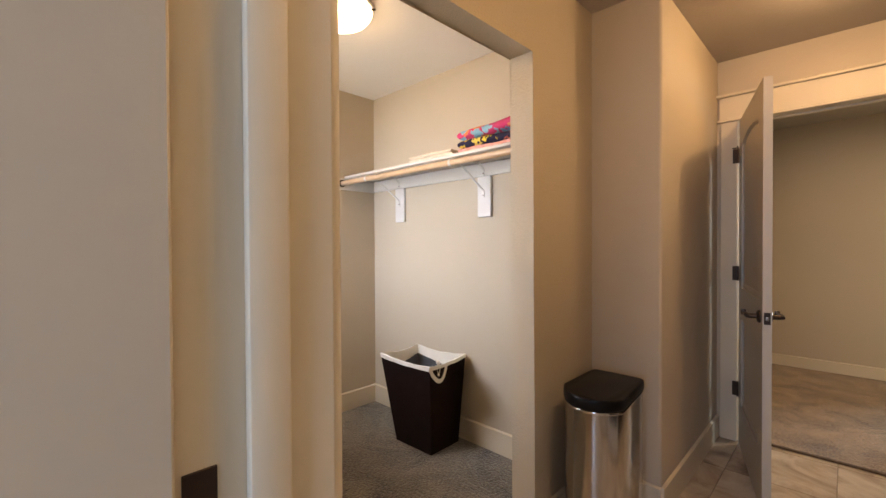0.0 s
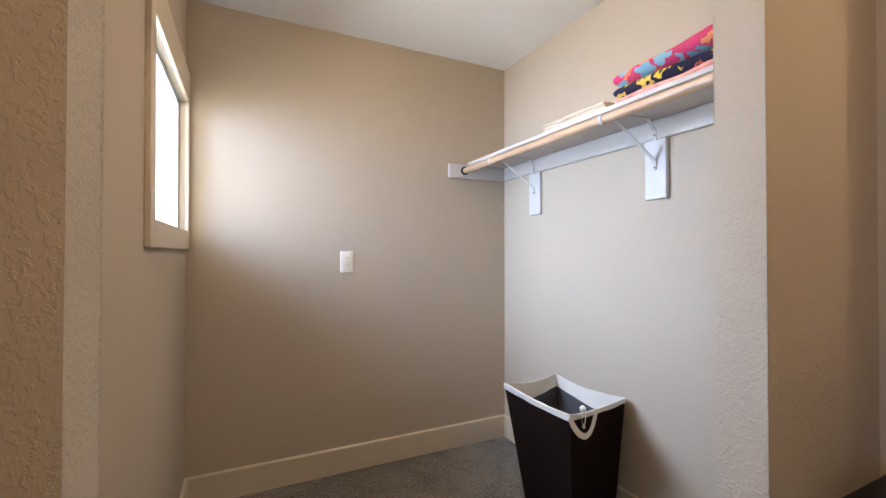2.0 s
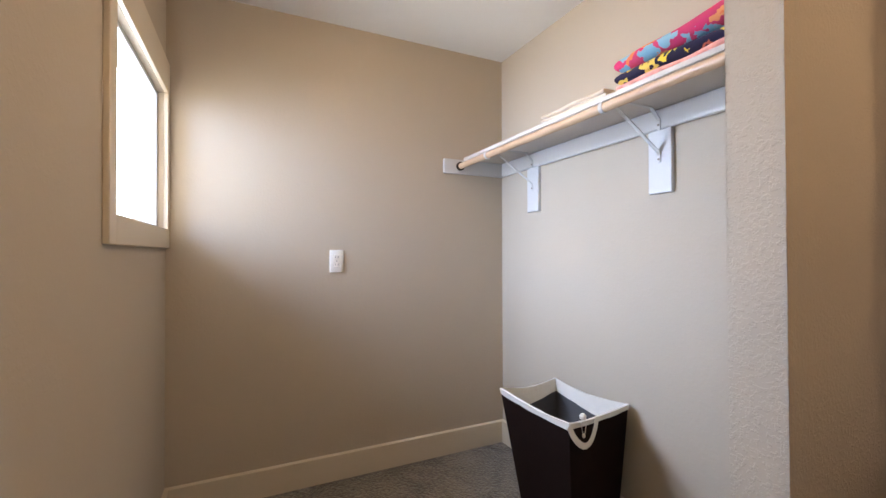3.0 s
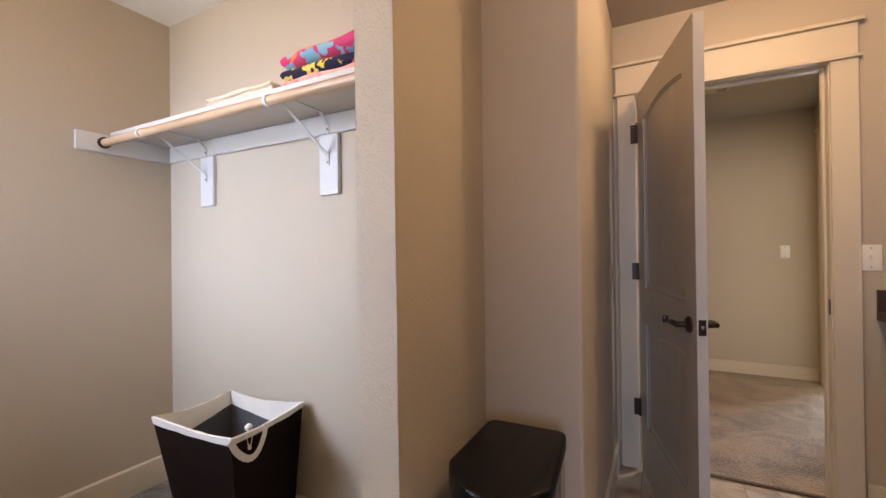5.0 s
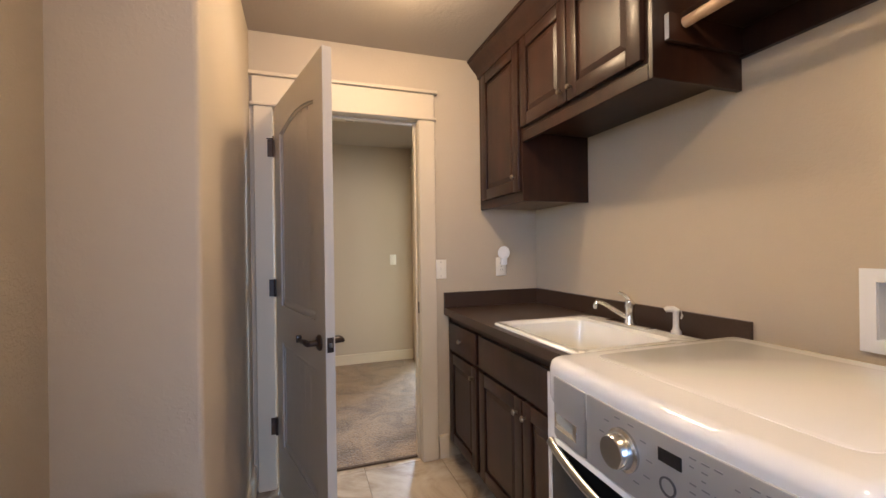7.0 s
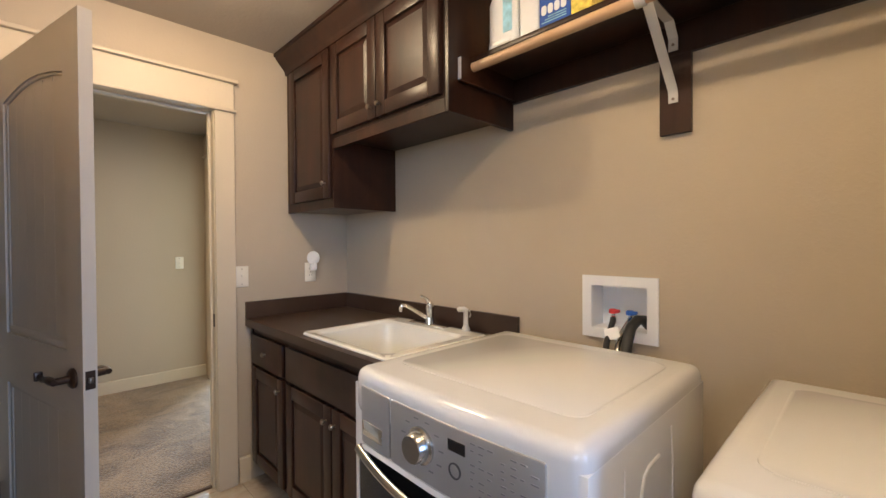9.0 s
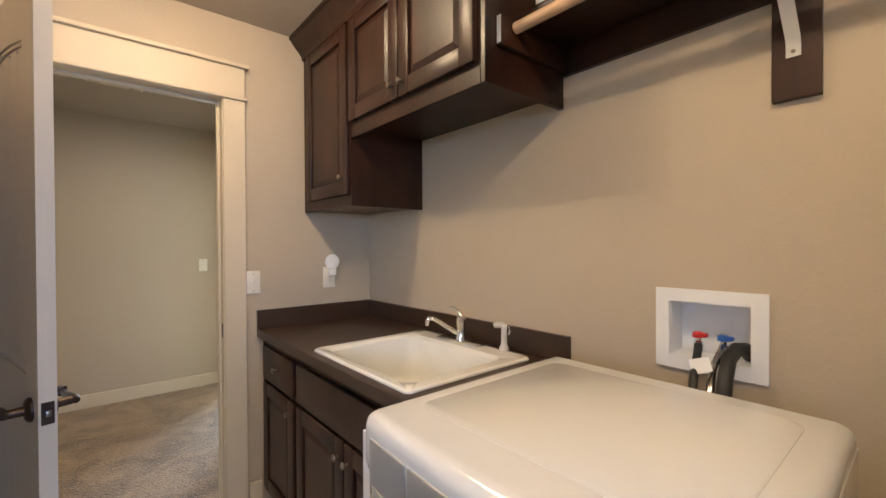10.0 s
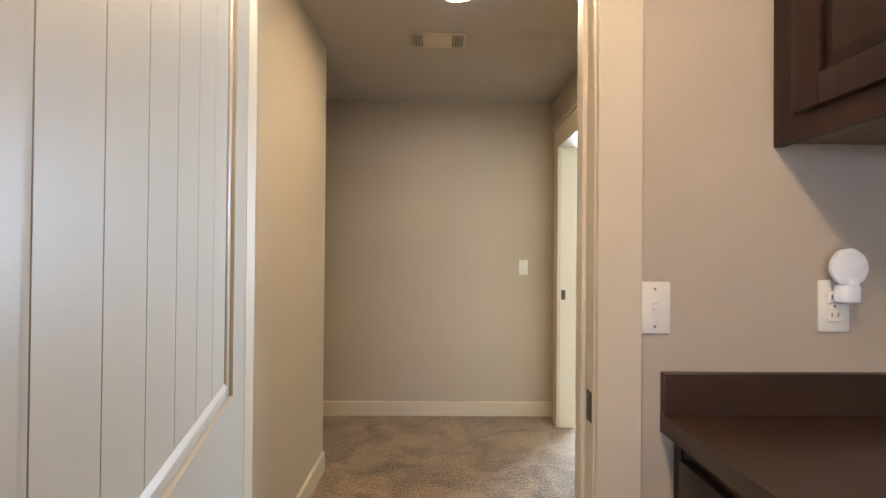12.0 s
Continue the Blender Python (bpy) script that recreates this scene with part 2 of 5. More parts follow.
def patterned(name, base, spots, scale, cover, rough=0.95, hollow=0.0):
    """Cloth with printed blotches: warped Voronoi cells, some coloured, left hollow inside a distance."""
    m = bpy.data.materials.new(name)
    m.use_nodes = True
    n, l = m.node_tree.nodes, m.node_tree.links
    b = n["Principled BSDF"]
    b.inputs["Roughness"].default_value = rough
    tc, wob, mixv, vo, cr, dist, mix = (n.new(q) for q in ("ShaderNodeTexCoord", "ShaderNodeTexNoise", "ShaderNodeVectorMath", "ShaderNodeTexVoronoi", "ShaderNodeValToRGB", "ShaderNodeMath", "ShaderNodeMix"))
    wob.inputs["Scale"].default_value = 17
    wob.inputs["Detail"].default_value = 3.0
    mixv.operation = "MULTIPLY_ADD"
    mixv.inputs[1].default_value = (0.13, 0.13, 0.13)
    l.new(tc.outputs["Object"], wob.inputs["Vector"]), l.new(wob.outputs["Color"], mixv.inputs[0]), l.new(tc.outputs["Object"], mixv.inputs[2])
    vo.inputs["Scale"].default_value = scale
    l.new(mixv.outputs[0], vo.inputs["Vector"])
    sep = n.new("ShaderNodeSeparateColor")
    l.new(vo.outputs["Color"], sep.inputs[0]), l.new(sep.outputs[0], cr.inputs[0])
    cr.color_ramp.interpolation = "CONSTANT"
    cr.color_ramp.elements[0].color, cr.color_ramp.elements[1].color = (*spots[0], 1), (*spots[-1], 1)
    cr.color_ramp.elements[1].position = 1 - 1 / len(spots)
    for q, c in enumerate(spots[1:-1]):
        e = cr.color_ramp.elements.new((q + 1) / len(spots))
        e.color = (*c, 1)
    dist.operation = "LESS_THAN"
    dist.inputs[1].default_value = cover
    l.new(vo.outputs["Distance"], dist.inputs[0])
    outer, inner = dist.outputs[0], n.new("ShaderNodeMath")
    inner.operation, inner.inputs[1].default_value = "GREATER_THAN", hollow
    both = n.new("ShaderNodeMath")
    both.operation = "MULTIPLY"
    l.new(vo.outputs["Distance"], inner.inputs[0]), l.new(outer, both.inputs[0]), l.new(inner.outputs[0], both.inputs[1])
    mix.data_type = "RGBA"
    mix.inputs["A"].default_value = (*base, 1)
    l.new(both.outputs[0], mix.inputs["Factor"]), l.new(cr.outputs[0], mix.inputs["B"]), l.new(mix.outputs["Result"], b.inputs["Base Color"])
    return m


M_PINK = patterned("pink_flower_cloth", (0.56, 0.05, 0.13), ((0.22, 0.42, 0.52), (0.72, 0.20, 0.07), (0.62, 0.035, 0.12), (0.18, 0.38, 0.50), (0.74, 0.30, 0.12), (0.60, 0.04, 0.14)), 20, 0.62)
M_NAVY = patterned("navy_flower_cloth", (0.012, 0.010, 0.035), ((0.75, 0.55, 0.05), (0.012, 0.010, 0.035), (0.50, 0.12, 0.07), (0.70, 0.50, 0.10), (0.012, 0.010, 0.035)), 19, 0.52, 0.95, 0.25)
M_TOWEL = material("cream_towel", (0.70, 0.60, 0.47), 0.95, vary=0.08, vary_scale=8, bump=0.8, bump_scale=220, bump_dist=0.004)


# ---- mesh helpers ----
def bm_box(bm, a, b, r=0.0, seg=2):
    lo, hi = [min(p, q) for p, q in zip(a, b)], [max(p, q) for p, q in zip(a, b)]
    v = [bm.verts.new((x, y, z)) for x in (lo[0], hi[0]) for y in (lo[1], hi[1]) for z in (lo[2], hi[2])]
    faces = [bm.faces.new([v[i] for i in f]) for f in ((0, 1, 3, 2), (4, 6, 7, 5), (0, 4, 5, 1), (2, 3, 7, 6), (0, 2, 6, 4), (1, 5, 7, 3))]
    if r:
        edges = list({e for f in faces for e in f.edges})
        bmesh.ops.bevel(bm, geom=edges, offset=r, segments=seg, affect="EDGES", profile=0.5)
    return bm


def boxes(*list_of_boxes, r=0.0, seg=2):
    bm = bmesh.new()
    for a, b in list_of_boxes:
        bm_box(bm, a, b, r, seg)
    return bm


def bm_cyl(bm, p0, p1, r0, r1=None, n=20, caps=True):
    r1 = r0 if r1 is None else r1
    p0, p1 = Vector(p0), Vector(p1)
    turn = (p1 - p0).to_track_quat("Z", "Y")
    rings = []
    for p, r in ((p0, r0), (p1, r1)):
        rings.append([bm.verts.new(p + turn @ Vector((r * math.cos(math.tau * k / n), r * math.sin(math.tau * k / n), 0))) for k in range(n)])
    for k in range(n):
        bm.faces.new((rings[0][k], rings[0][(k + 1) % n], rings[1][(k + 1) % n], rings[1][k]))
    if caps:
        bm.faces.new(list(reversed(rings[0]))), bm.faces.new(rings[1])
    return bm


def bm_tube(bm, pts, r, n=12):
    pts = [Vector(p) for p in pts]
    rings = []
    for i, p in enumerate(pts):
        d = (pts[min(i + 1, len(pts) - 1)] - pts[max(i - 1, 0)]).normalized()
        turn = d.to_track_quat("Z", "Y")
        rr = r[i] if isinstance(r, (list, tuple)) else r
        rings.append([bm.verts.new(p + turn @ Vector((rr * math.cos(math.tau * k / n), rr * math.sin(math.tau * k / n), 0))) for k in range(n)])
    for a, b in zip(rings, rings[1:]):
        for k in range(n):
            bm.faces.new((a[k], a[(k + 1) % n], b[(k + 1) % n], b[k]))
    bm.faces.new(list(reversed(rings[0]))), bm.faces.new(rings[-1])
    return bm


def bm_lathe(bm, profile, centre, n=28, axis="Z"):
    """profile: (radius, height) pairs."""
    rings = []
    for r, h in profile:
        ring = []
        for k in range(n):
            c, s = r * math.cos(math.tau * k / n), r * math.sin(math.tau * k / n)
            p = {"Z": (c, s, h), "X": (h, c, s), "Y": (s, h, c)}[axis]
            ring.append(bm.verts.new(Vector(centre) + Vector(p)))
        rings.append(ring)
    for a, b in zip(rings, rings[1:]):
        for k in range(n):
            bm.faces.new((a[k], a[(k + 1) % n], b[(k + 1) % n], b[k]))
    for ring in (rings[0], rings[-1]):
        bm.faces.new(ring)
    return bm


def bm_prism(bm, poly, axis, lo, hi, r=0.0):
    """A polygon in the two other axes, drawn out along axis from lo to hi."""
    def at(u, v, w):
        return {"X": (w, u, v), "Y": (u, w, v), "Z": (u, v, w)}[axis]
    a = [bm.verts.new(at(u, v, lo)) for u, v in poly]
    b = [bm.verts.new(at(u, v, hi)) for u, v in poly]
    faces = [bm.faces.new(list(reversed(a))), bm.faces.new(b)]
    for k in range(len(poly)):
        faces.append(bm.faces.new((a[k], a[(k + 1) % len(poly)], b[(k + 1) % len(poly)], b[k])))
    if r:
        edges = list({e for f in faces[:2] for e in f.edges})
        bmesh.ops.bevel(bm, geom=edges, offset=r, segments=2, affect="EDGES", profile=0.5)
    return bm


def chain(ob):
    m = Matrix.Identity(4)
    while ob:
        m, ob = ob.matrix_basis @ m, ob.parent
    return m


def finish(name, bm, mat, smooth=False):
    bmesh.ops.recalc_face_normals(bm, faces=bm.faces)
    me = bpy.data.meshes.new(name)
    bm.to_mesh(me)
    bm.free()
    me.materials.append(mat)
    if smooth:
        me.shade_smooth()
        me.set_sharp_from_angle(angle=radians(38))
    return me


def part(name, bm, mat, parent, label="", smooth=True, local=False):
    """One mesh under a thing or a part, given in world places (or in the parent's own, if local)."""
    if not local:
        bm.transform(chain(parent).inverted())
    ob = new(name, finish(name, bm, mat, smooth))
    ob.parent = parent
    return tagged(ob, label)


def thing(name, at, label, category, group="", turn=0.0):
    ob = new(name)
    ob.empty_display_size = 0.05
    ob.matrix_basis = pose(*at, 0, 0, turn)
    return tagged(ob, label, category, group)


def solid(name, bm, mat, label, category, at=(0, 0, 0), kind="", group="", smooth=True):
    bm.transform(Matrix.Translation(-Vector(at)))
    ob = new(name, finish(name, bm, mat, smooth))
    ob.location = at
    return tagged(ob, label, category, group, kind)


def structure(name, bm, mat, label, category="wall"):
    return solid(name, bm, mat, label, category, kind="structure", smooth=True)


# ---- structure ----
H, CH = 2.445, 2.412                   # laundry and hall ceiling, closet ceiling
E, N, S = 1.237, 3.368, 0.34            # laundry wall faces
W0, W1 = -0.935, -0.82                  # wall between closet and laundry
CW, CN, CS = -2.57, 2.143, 0.358        # closet wall faces
P = -0.489                              # pillar wall face
AY = 2.222                              # alcove wall face
DX0, DX1, DZ = -0.375, 0.431, 2.045     # laundry door opening
T = 0.115
TOP = H + 0.12
BY0, BY1, BZ0, BZ1 = 1.447, 1.648, 1.009, 1.169    # washer box recess
structure("wall_east", boxes(((E, S - T, 0), (E + T, BY0, TOP)), ((E, BY1, 0), (E + T, N + T, TOP)), ((E, BY0, 0), (E + T, BY1, BZ0)), ((E, BY0, BZ1), (E + T, BY1, TOP))), M_WALL, "greige painted wall with light orange-peel texture")
structure("wall_north", boxes(((P - T, N, 0), (DX0 - 0.02, N + T, TOP)), ((DX1 + 0.02, N, 0), (E, N + T, TOP)), ((DX0 - 0.02, N, DZ + 0.02), (DX1 + 0.02, N + T, TOP))), M_WALL, "greige painted wall with a cased doorway")
pillar = bmesh.new()
rr = 0.016
corner = [(P - rr + rr * math.sin(radians(q)), AY + rr - rr * math.cos(radians(q))) for q in (0, 22, 45, 68, 90)]
bm_prism(pillar, [(W1, AY)] + corner + [(P, N), (P - T, N), (P - T, AY + T), (W1, AY + T)], "Z", 0, TOP)
structure("wall_pillar", pillar, M_WALL, "greige painted wall corner beside the open door")
OY0, OY1, OZ = 0.447, 1.668, 2.078
west = bmesh.new()
bm_prism(west, [(S, 0), (OY0, 0), (OY0, OZ), (OY1, OZ), (OY1, 0), (AY + T, 0), (AY + T, TOP), (S, TOP)], "X", W0, W1, 0.005)
structure("wall_west", west, M_WALLROUGH, "greige textured wall with a plain drywall opening to the closet")
structure("wall_closet_north", boxes(((CW - T, CN, 0), (W0, CN + T, TOP))), M_WALL, "greige closet wall behind the shelf")
structure("wall_closet_west", boxes(((CW - T, CS, 0), (CW, CN, TOP))), M_WALL, "greige closet wall with an outlet plate")
WX0, WX1, WZ0, WZ1 = -2.528, -1.738, 1.314, 1.915
structure("wall_closet_south", boxes(((CW - T, CS - T, 0), (WX0, CS, TOP)), ((WX1, CS - T, 0), (W0, CS, TOP)), ((WX0, CS - T, 0), (WX1, CS, WZ0)), ((WX0, CS - T, WZ1), (WX1, CS, TOP))), M_WALL, "greige closet wall with a small window")
SX0, SX1 = -0.197, 0.420
structure("wall_south", boxes(((W0, S - T, 0), (SX0 - 0.02, S, TOP)), ((SX1 + 0.02, S - T, 0), (E, S, TOP)), ((SX0 - 0.02, S - T, DZ + 0.02), (SX1 + 0.02, S, TOP))), M_WALL, "greige wall with the doorway the walk starts in")
# passage south of the start, out of view; its opening is added for the fill lamp
structure("wall_passage", boxes(((-0.8, -1.6, 0), (-0.7, S - T, TOP)), ((1.3, -1.6, 0), (1.4, S - T, TOP)), ((-0.8, -1.7, 0), (-0.3, -1.6, TOP)), ((0.9, -1.7, 0), (1.4, -1.6, TOP)), ((-0.3, -1.7, 0), (0.9, -1.6, 0.9)), ((-0.3, -1.7, 2.1), (0.9, -1.6, TOP))), M_WALL, "plain greige unseen passage walls with an opening added for a fill lamp")
# hall
HW, HY, HF, HE = -0.573, 4.87, 5.68, 0.98
EY0, EY1 = 4.66, 5.46
structure("wall_hall_west", boxes(((HW - T, N + T, 0), (HW, HY, TOP)), ((-3.0, HY - T, 0), (HW - T, HY, TOP))), M_WALL, "greige hall wall ending in an outside corner")
structure("wall_hall_far", boxes(((-3.0, HF, 0), (HE + T, HF + T, TOP)), ((-3.1, HY - T, 0), (-3.0, HF + T, TOP))), M_WALL, "greige wall at the end of the hall")
structure("wall_hall_east", boxes(((HE, N + T, 0), (HE + T, EY0 - 0.02, TOP)), ((HE, EY1 + 0.02, 0), (HE + T, HF, TOP)), ((HE, EY0 - 0.02, DZ + 0.02), (HE + T, EY1 + 0.02, TOP))), M_WALL, "greige hall wall with a doorway to a bright room")
structure("wall_far_room", boxes(((3.1, 3.9, 0), (3.2, 6.7, TOP)), ((HE + T, 3.9, 0), (3.1, 4.0, TOP)), ((HE, HF + T, 0), (HE + T, 6.6, TOP)), ((HE, 6.6, 0), (1.35, 6.7, TOP)), ((2.75, 6.6, 0), (3.1, 6.7, TOP)), ((1.35, 6.6, 0), (2.75, 6.7, 0.8)), ((1.35, 6.6, 2.1), (2.75, 6.7, TOP))), M_WALL, "greige walls of a room with a bright window opening")
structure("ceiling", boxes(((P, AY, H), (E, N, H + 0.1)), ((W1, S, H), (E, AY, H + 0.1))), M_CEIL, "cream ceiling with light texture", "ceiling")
structure("ceiling_closet", boxes(((CW, CS, CH), (W0, CN, CH + 0.1))), M_CEILW, "white textured closet ceiling", "ceiling")
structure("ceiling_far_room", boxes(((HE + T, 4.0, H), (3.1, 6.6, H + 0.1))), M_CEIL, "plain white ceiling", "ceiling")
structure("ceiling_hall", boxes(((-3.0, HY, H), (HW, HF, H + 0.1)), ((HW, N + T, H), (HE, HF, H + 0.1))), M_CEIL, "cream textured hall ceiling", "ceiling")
structure("ceiling_passage", boxes(((-0.7, -1.6, H), (1.3, S - T, H + 0.1))), M_CEIL, "plain ceiling", "ceiling")
structure("floor_closet", boxes(((CW, CS, -0.1), ((W0 + W1) / 2, CN, 0.028))), M_CARPET, "grey cut-pile carpet with light flecks", "carpet")
structure("floor_hall", boxes(((HW, N + 0.06, -0.1), (HE, HF, 0.0))), M_HALLCARPET, "brown-beige plush hall carpet", "carpet")
structure("floor_hall_west", boxes(((-3.0, HY, -0.1), (HW, HF, 0.0))), M_HALLCARPET, "brown-beige plush hall carpet", "carpet")
structure("floor_far_room", boxes(((HE, 4.0, -0.1), (3.1, 6.6, 0.0))), M_HALLCARPET, "brown-beige plush carpet", "carpet")
structure("floor_passage", boxes(((-0.7, -1.6, -0.1), (1.3, S - T, 0.0))), M_HALLCARPET, "brown-beige passage carpet", "carpet")
floor = structure("floor", boxes((((W0 + W1) / 2, S - T, -0.1), (E, N + 0.06, -0.003))), M_GROUT, "beige stone-look tile floor with thin grout", "floor")


def board(parts_list, h=0.14, t=0.014, z=0.0):
    """Baseboard runs: each ((x0, y0), (x1, y1), side) where side is the way into the room."""
    bm = bmesh.new()
    for (x0, y0), (x1, y1), (sx, sy) in parts_list:
        bm_box(bm, (x0, y0, z), (x1 + sx * t, y1 + sy * t, h - 0.006))
        known = set(bm.verts)
        bm_box(bm, (x0, y0, h - 0.006), (x1 + sx * t, y1 + sy * t, h))
        for v in set(bm.verts) - known:
            if v.co.z > h - 0.001:
                v.co.x -= sx * t * 0.6 * (abs(v.co.x - x1) > t / 2 if sx else 0)
                v.co.y -= sy * t * 0.6 * (abs(v.co.y - y1) > t / 2 if sy else 0)
    return bm


structure("baseboard_closet", board([((CW, CS), (CW, CN), (1, 0)), ((CW + 0.014, CN), (W0, CN), (0, -1)), ((CW + 0.014, CS), (W0, CS), (0, 1))], 0.164, 0.014, 0.028), M_TRIM, "cream painted flat baseboard", "baseboard")
structure("baseboard_laundry", board([((W1, OY1), (W1, AY), (1, 0)), ((W1 + 0.014, AY), (P, AY), (0, -1)), ((P, AY), (P, N), (1, 0)), ((DX1 + 0.11, N), (0.60, N), (0, -1))]), M_TRIM, "cream painted flat baseboard", "baseboard")
structure("baseboard_hall", board([((-3.0, HF), (HE, HF), (0, -1)), ((HW, N + T), (HW, HY), (1, 0)), ((HE, N + T), (HE, EY0 - 0.1), (-1, 0))], 0.11), M_TRIM, "cream painted flat baseboard", "baseboard")


def casing_north():
    """Craftsman casing of the laundry door: legs, head board, beads."""
    y0, y1 = N - 0.018, N
    legs = boxes(((DX0 - 0.092, y0, 0), (DX0 - 0.003, y1, DZ)), ((DX1 + 0.003, y0, 0), (DX1 + 0.101, y1, DZ)), r=0.002, seg=1)
    top = thing("door_casing", (DX0, N, 0), "cream craftsman door casing with head board and bead caps", "door casing")
    tagged(top, kind="structure")
    part("casing_legs", legs, M_TRIM, top)
    part("head_board", boxes(((DX0 - 0.10, N - 0.02, DZ + 0.016), (DX1 + 0.10, N, DZ + 0.158)), r=0.002, seg=1), M_TRIM, top)
    part("lower_bead", boxes(((DX0 - 0.112, N - 0.032, DZ), (DX1 + 0.112, N, DZ + 0.016)), r=0.005), M_TRIM, top)
    part("cap", boxes(((DX0 - 0.118, N - 0.04, DZ + 0.158), (DX1 + 0.118, N, DZ + 0.178)), r=0.006), M_TRIM, top)
    j = bmesh.new()
    for a, b in (((DX0 - 0.02, N - 0.002, 0), (DX0, N + T + 0.002, DZ)), ((DX1, N - 0.002, 0), (DX1 + 0.02, N + T + 0.002, DZ)), ((DX0 - 0.02, N - 0.002, DZ), (DX1 + 0.02, N + T + 0.002, DZ + 0.02))):
        bm_box(j, a, b)
    for a, b in (((DX0, N + 0.045, 0), (DX0 + 0.011, N + 0.078, DZ)), ((DX1 - 0.011, N + 0.045, 0), (DX1, N + 0.078, DZ)), ((DX0 + 0.011, N + 0.045, DZ - 0.011), (DX1 - 0.011, N + 0.078, DZ))):
        bm_box(j, a, b, 0.002, 1)
    part("jamb", j, M_TRIM, top)
    part("strike_plate", boxes(((DX1 - 0.0015, N + 0.008, 0.885), (DX1, N + 0.036, 0.955)), r=0.0006, seg=1), M_BRONZE, top, "dark bronze strike plate")
    part("hall_casing", boxes(((DX0 - 0.092, N + T, 0), (DX0 - 0.008, N + T + 0.018, DZ + 0.09)), ((DX1 + 0.008, N + T, 0), (DX1 + 0.092, N + T + 0.018, DZ + 0.09)), ((DX0 - 0.008, N + T, DZ + 0.008), (DX1 + 0.008, N + T + 0.018, DZ + 0.09))), M_TRIM, top)


casing_north()


def casing_south():
    top = thing("door_casing", (SX0, S, 0), "cream painted door jamb and casing around the entry doorway", "door casing")
    tagged(top, kind="structure")
    j = bmesh.new()
    y0, y1 = S - T - 0.002, S + 0.002
    for a, b in (((SX0 - 0.02, y0, 0), (SX0, y1, DZ)), ((SX1, y0, 0), (SX1 + 0.02, y1, DZ)), ((SX0 - 0.02, y0, DZ), (SX1 + 0.02, y1, DZ + 0.02))):
        bm_box(j, a, b)
    part("jamb", j, M_TRIM, top)
    part("stop", boxes(((SX0, S - 0.072, 0), (SX0 + 0.011, S - 0.04, DZ)), ((SX1 - 0.011, S - 0.072, 0), (SX1, S - 0.04, DZ)), ((SX0 + 0.011, S - 0.072, DZ - 0.011), (SX1 - 0.011, S - 0.04, DZ)), r=0.003), M_TRIM, top)
    c = boxes(((SX0 - 0.078, S, 0), (SX0 - 0.006, S + 0.016, DZ + 0.09)), ((SX1 + 0.006, S, 0), (SX1 + 0.09, S + 0.016, DZ + 0.09)), ((SX0 - 0.006, S, DZ + 0.006), (SX1 + 0.006, S + 0.016, DZ + 0.09)), r=0.005)
    part("casing_boards", c, M_TRIM, top)
    d = thing("door", (SX0, S - T - 0.006, 0), "cream painted door standing open beside the entry jamb", "door")
    part("slab", boxes(((SX0 - 0.023, S - T - 0.62, 0.01), (SX0 + 0.012, S - T - 0.004, 2.03)), r=0.002, seg=1), M_DOOR, d)
    for z in (0.30, 1.075, 1.82):
        part("hinge", boxes(((SX0 - 0.001, S - T + 0.002, z - 0.045), (SX0 + 0.0015, S - T + 0.024, z + 0.045)), r=0.0006, seg=1), M_BRONZE, d, "dark bronze hinge leaf")


casing_south()


def casing_hall():
    top = thing("door_casing", (HE, EY1, 0), "white painted casing around a hall doorway", "door casing")
    tagged(top, kind="structure")
    c = boxes(((HE - 0.018, EY0 - 0.092, 0), (HE, EY0 - 0.006, DZ)), ((HE - 0.018, EY1 + 0.006, 0), (HE, EY1 + 0.092, DZ)), ((HE - 0.02, EY0 - 0.10, DZ), (HE, EY1 + 0.10, DZ + 0.15)), ((HE - 0.035, EY0 - 0.115, DZ + 0.15), (HE, EY1 + 0.115, DZ + 0.17)), r=0.002, seg=1)
    part("casing_boards", c, M_TRIM, top)
    part("jamb", boxes(((HE - 0.002, EY0 - 0.02, 0), (HE + T + 0.002, EY0, DZ)), ((HE - 0.002, EY1, 0), (HE + T + 0.002, EY1 + 0.02, DZ)), ((HE - 0.002, EY0 - 0.02, DZ), (HE + T + 0.002, EY1 + 0.02, DZ + 0.02))), M_TRIM, top)
    part("strike_plate", boxes(((HE + 0.01, EY1 - 0.0015, 0.93), (HE + 0.04, EY1, 1.0))), M_BRONZE, top)


casing_hall()


def window_closet():
    w = thing("window_1", (WX0, CS, WZ0), "small white vinyl window, washed out by daylight, with cream flat casing", "window")
    tagged(w, kind="structure")
    y1 = CS + 0.016
    part("casing", boxes(((WX1, CS, WZ0 - 0.082), (WX1 + 0.066, y1, WZ1 + 0.14)), ((CW + 0.001, CS, WZ0 - 0.082), (WX0, y1, WZ1 + 0.14)), ((WX0, CS, WZ0 - 0.082), (WX1, y1, WZ0)), ((WX0, CS, WZ1), (WX1, y1, WZ1 + 0.14)), r=0.002, seg=1), M_TRIM, w)
    yf = CS - 0.035
    f = bmesh.new()
    fw = 0.016
    for a, b in (((WX0, yf - 0.012, WZ0), (WX0 + fw, yf + 0.012, WZ1)), ((WX1 - fw, yf - 0.012, WZ0), (WX1, yf + 0.012, WZ1)), ((WX0 + fw, yf - 0.012, WZ0), (WX1 - fw, yf + 0.012, WZ0 + fw)), ((WX0 + fw, yf - 0.012, WZ1 - fw), (WX1 - fw, yf + 0.012, WZ1))):
        bm_box(f, a, b, 0.003, 1)
    part("frame", f, M_WHITE, w)


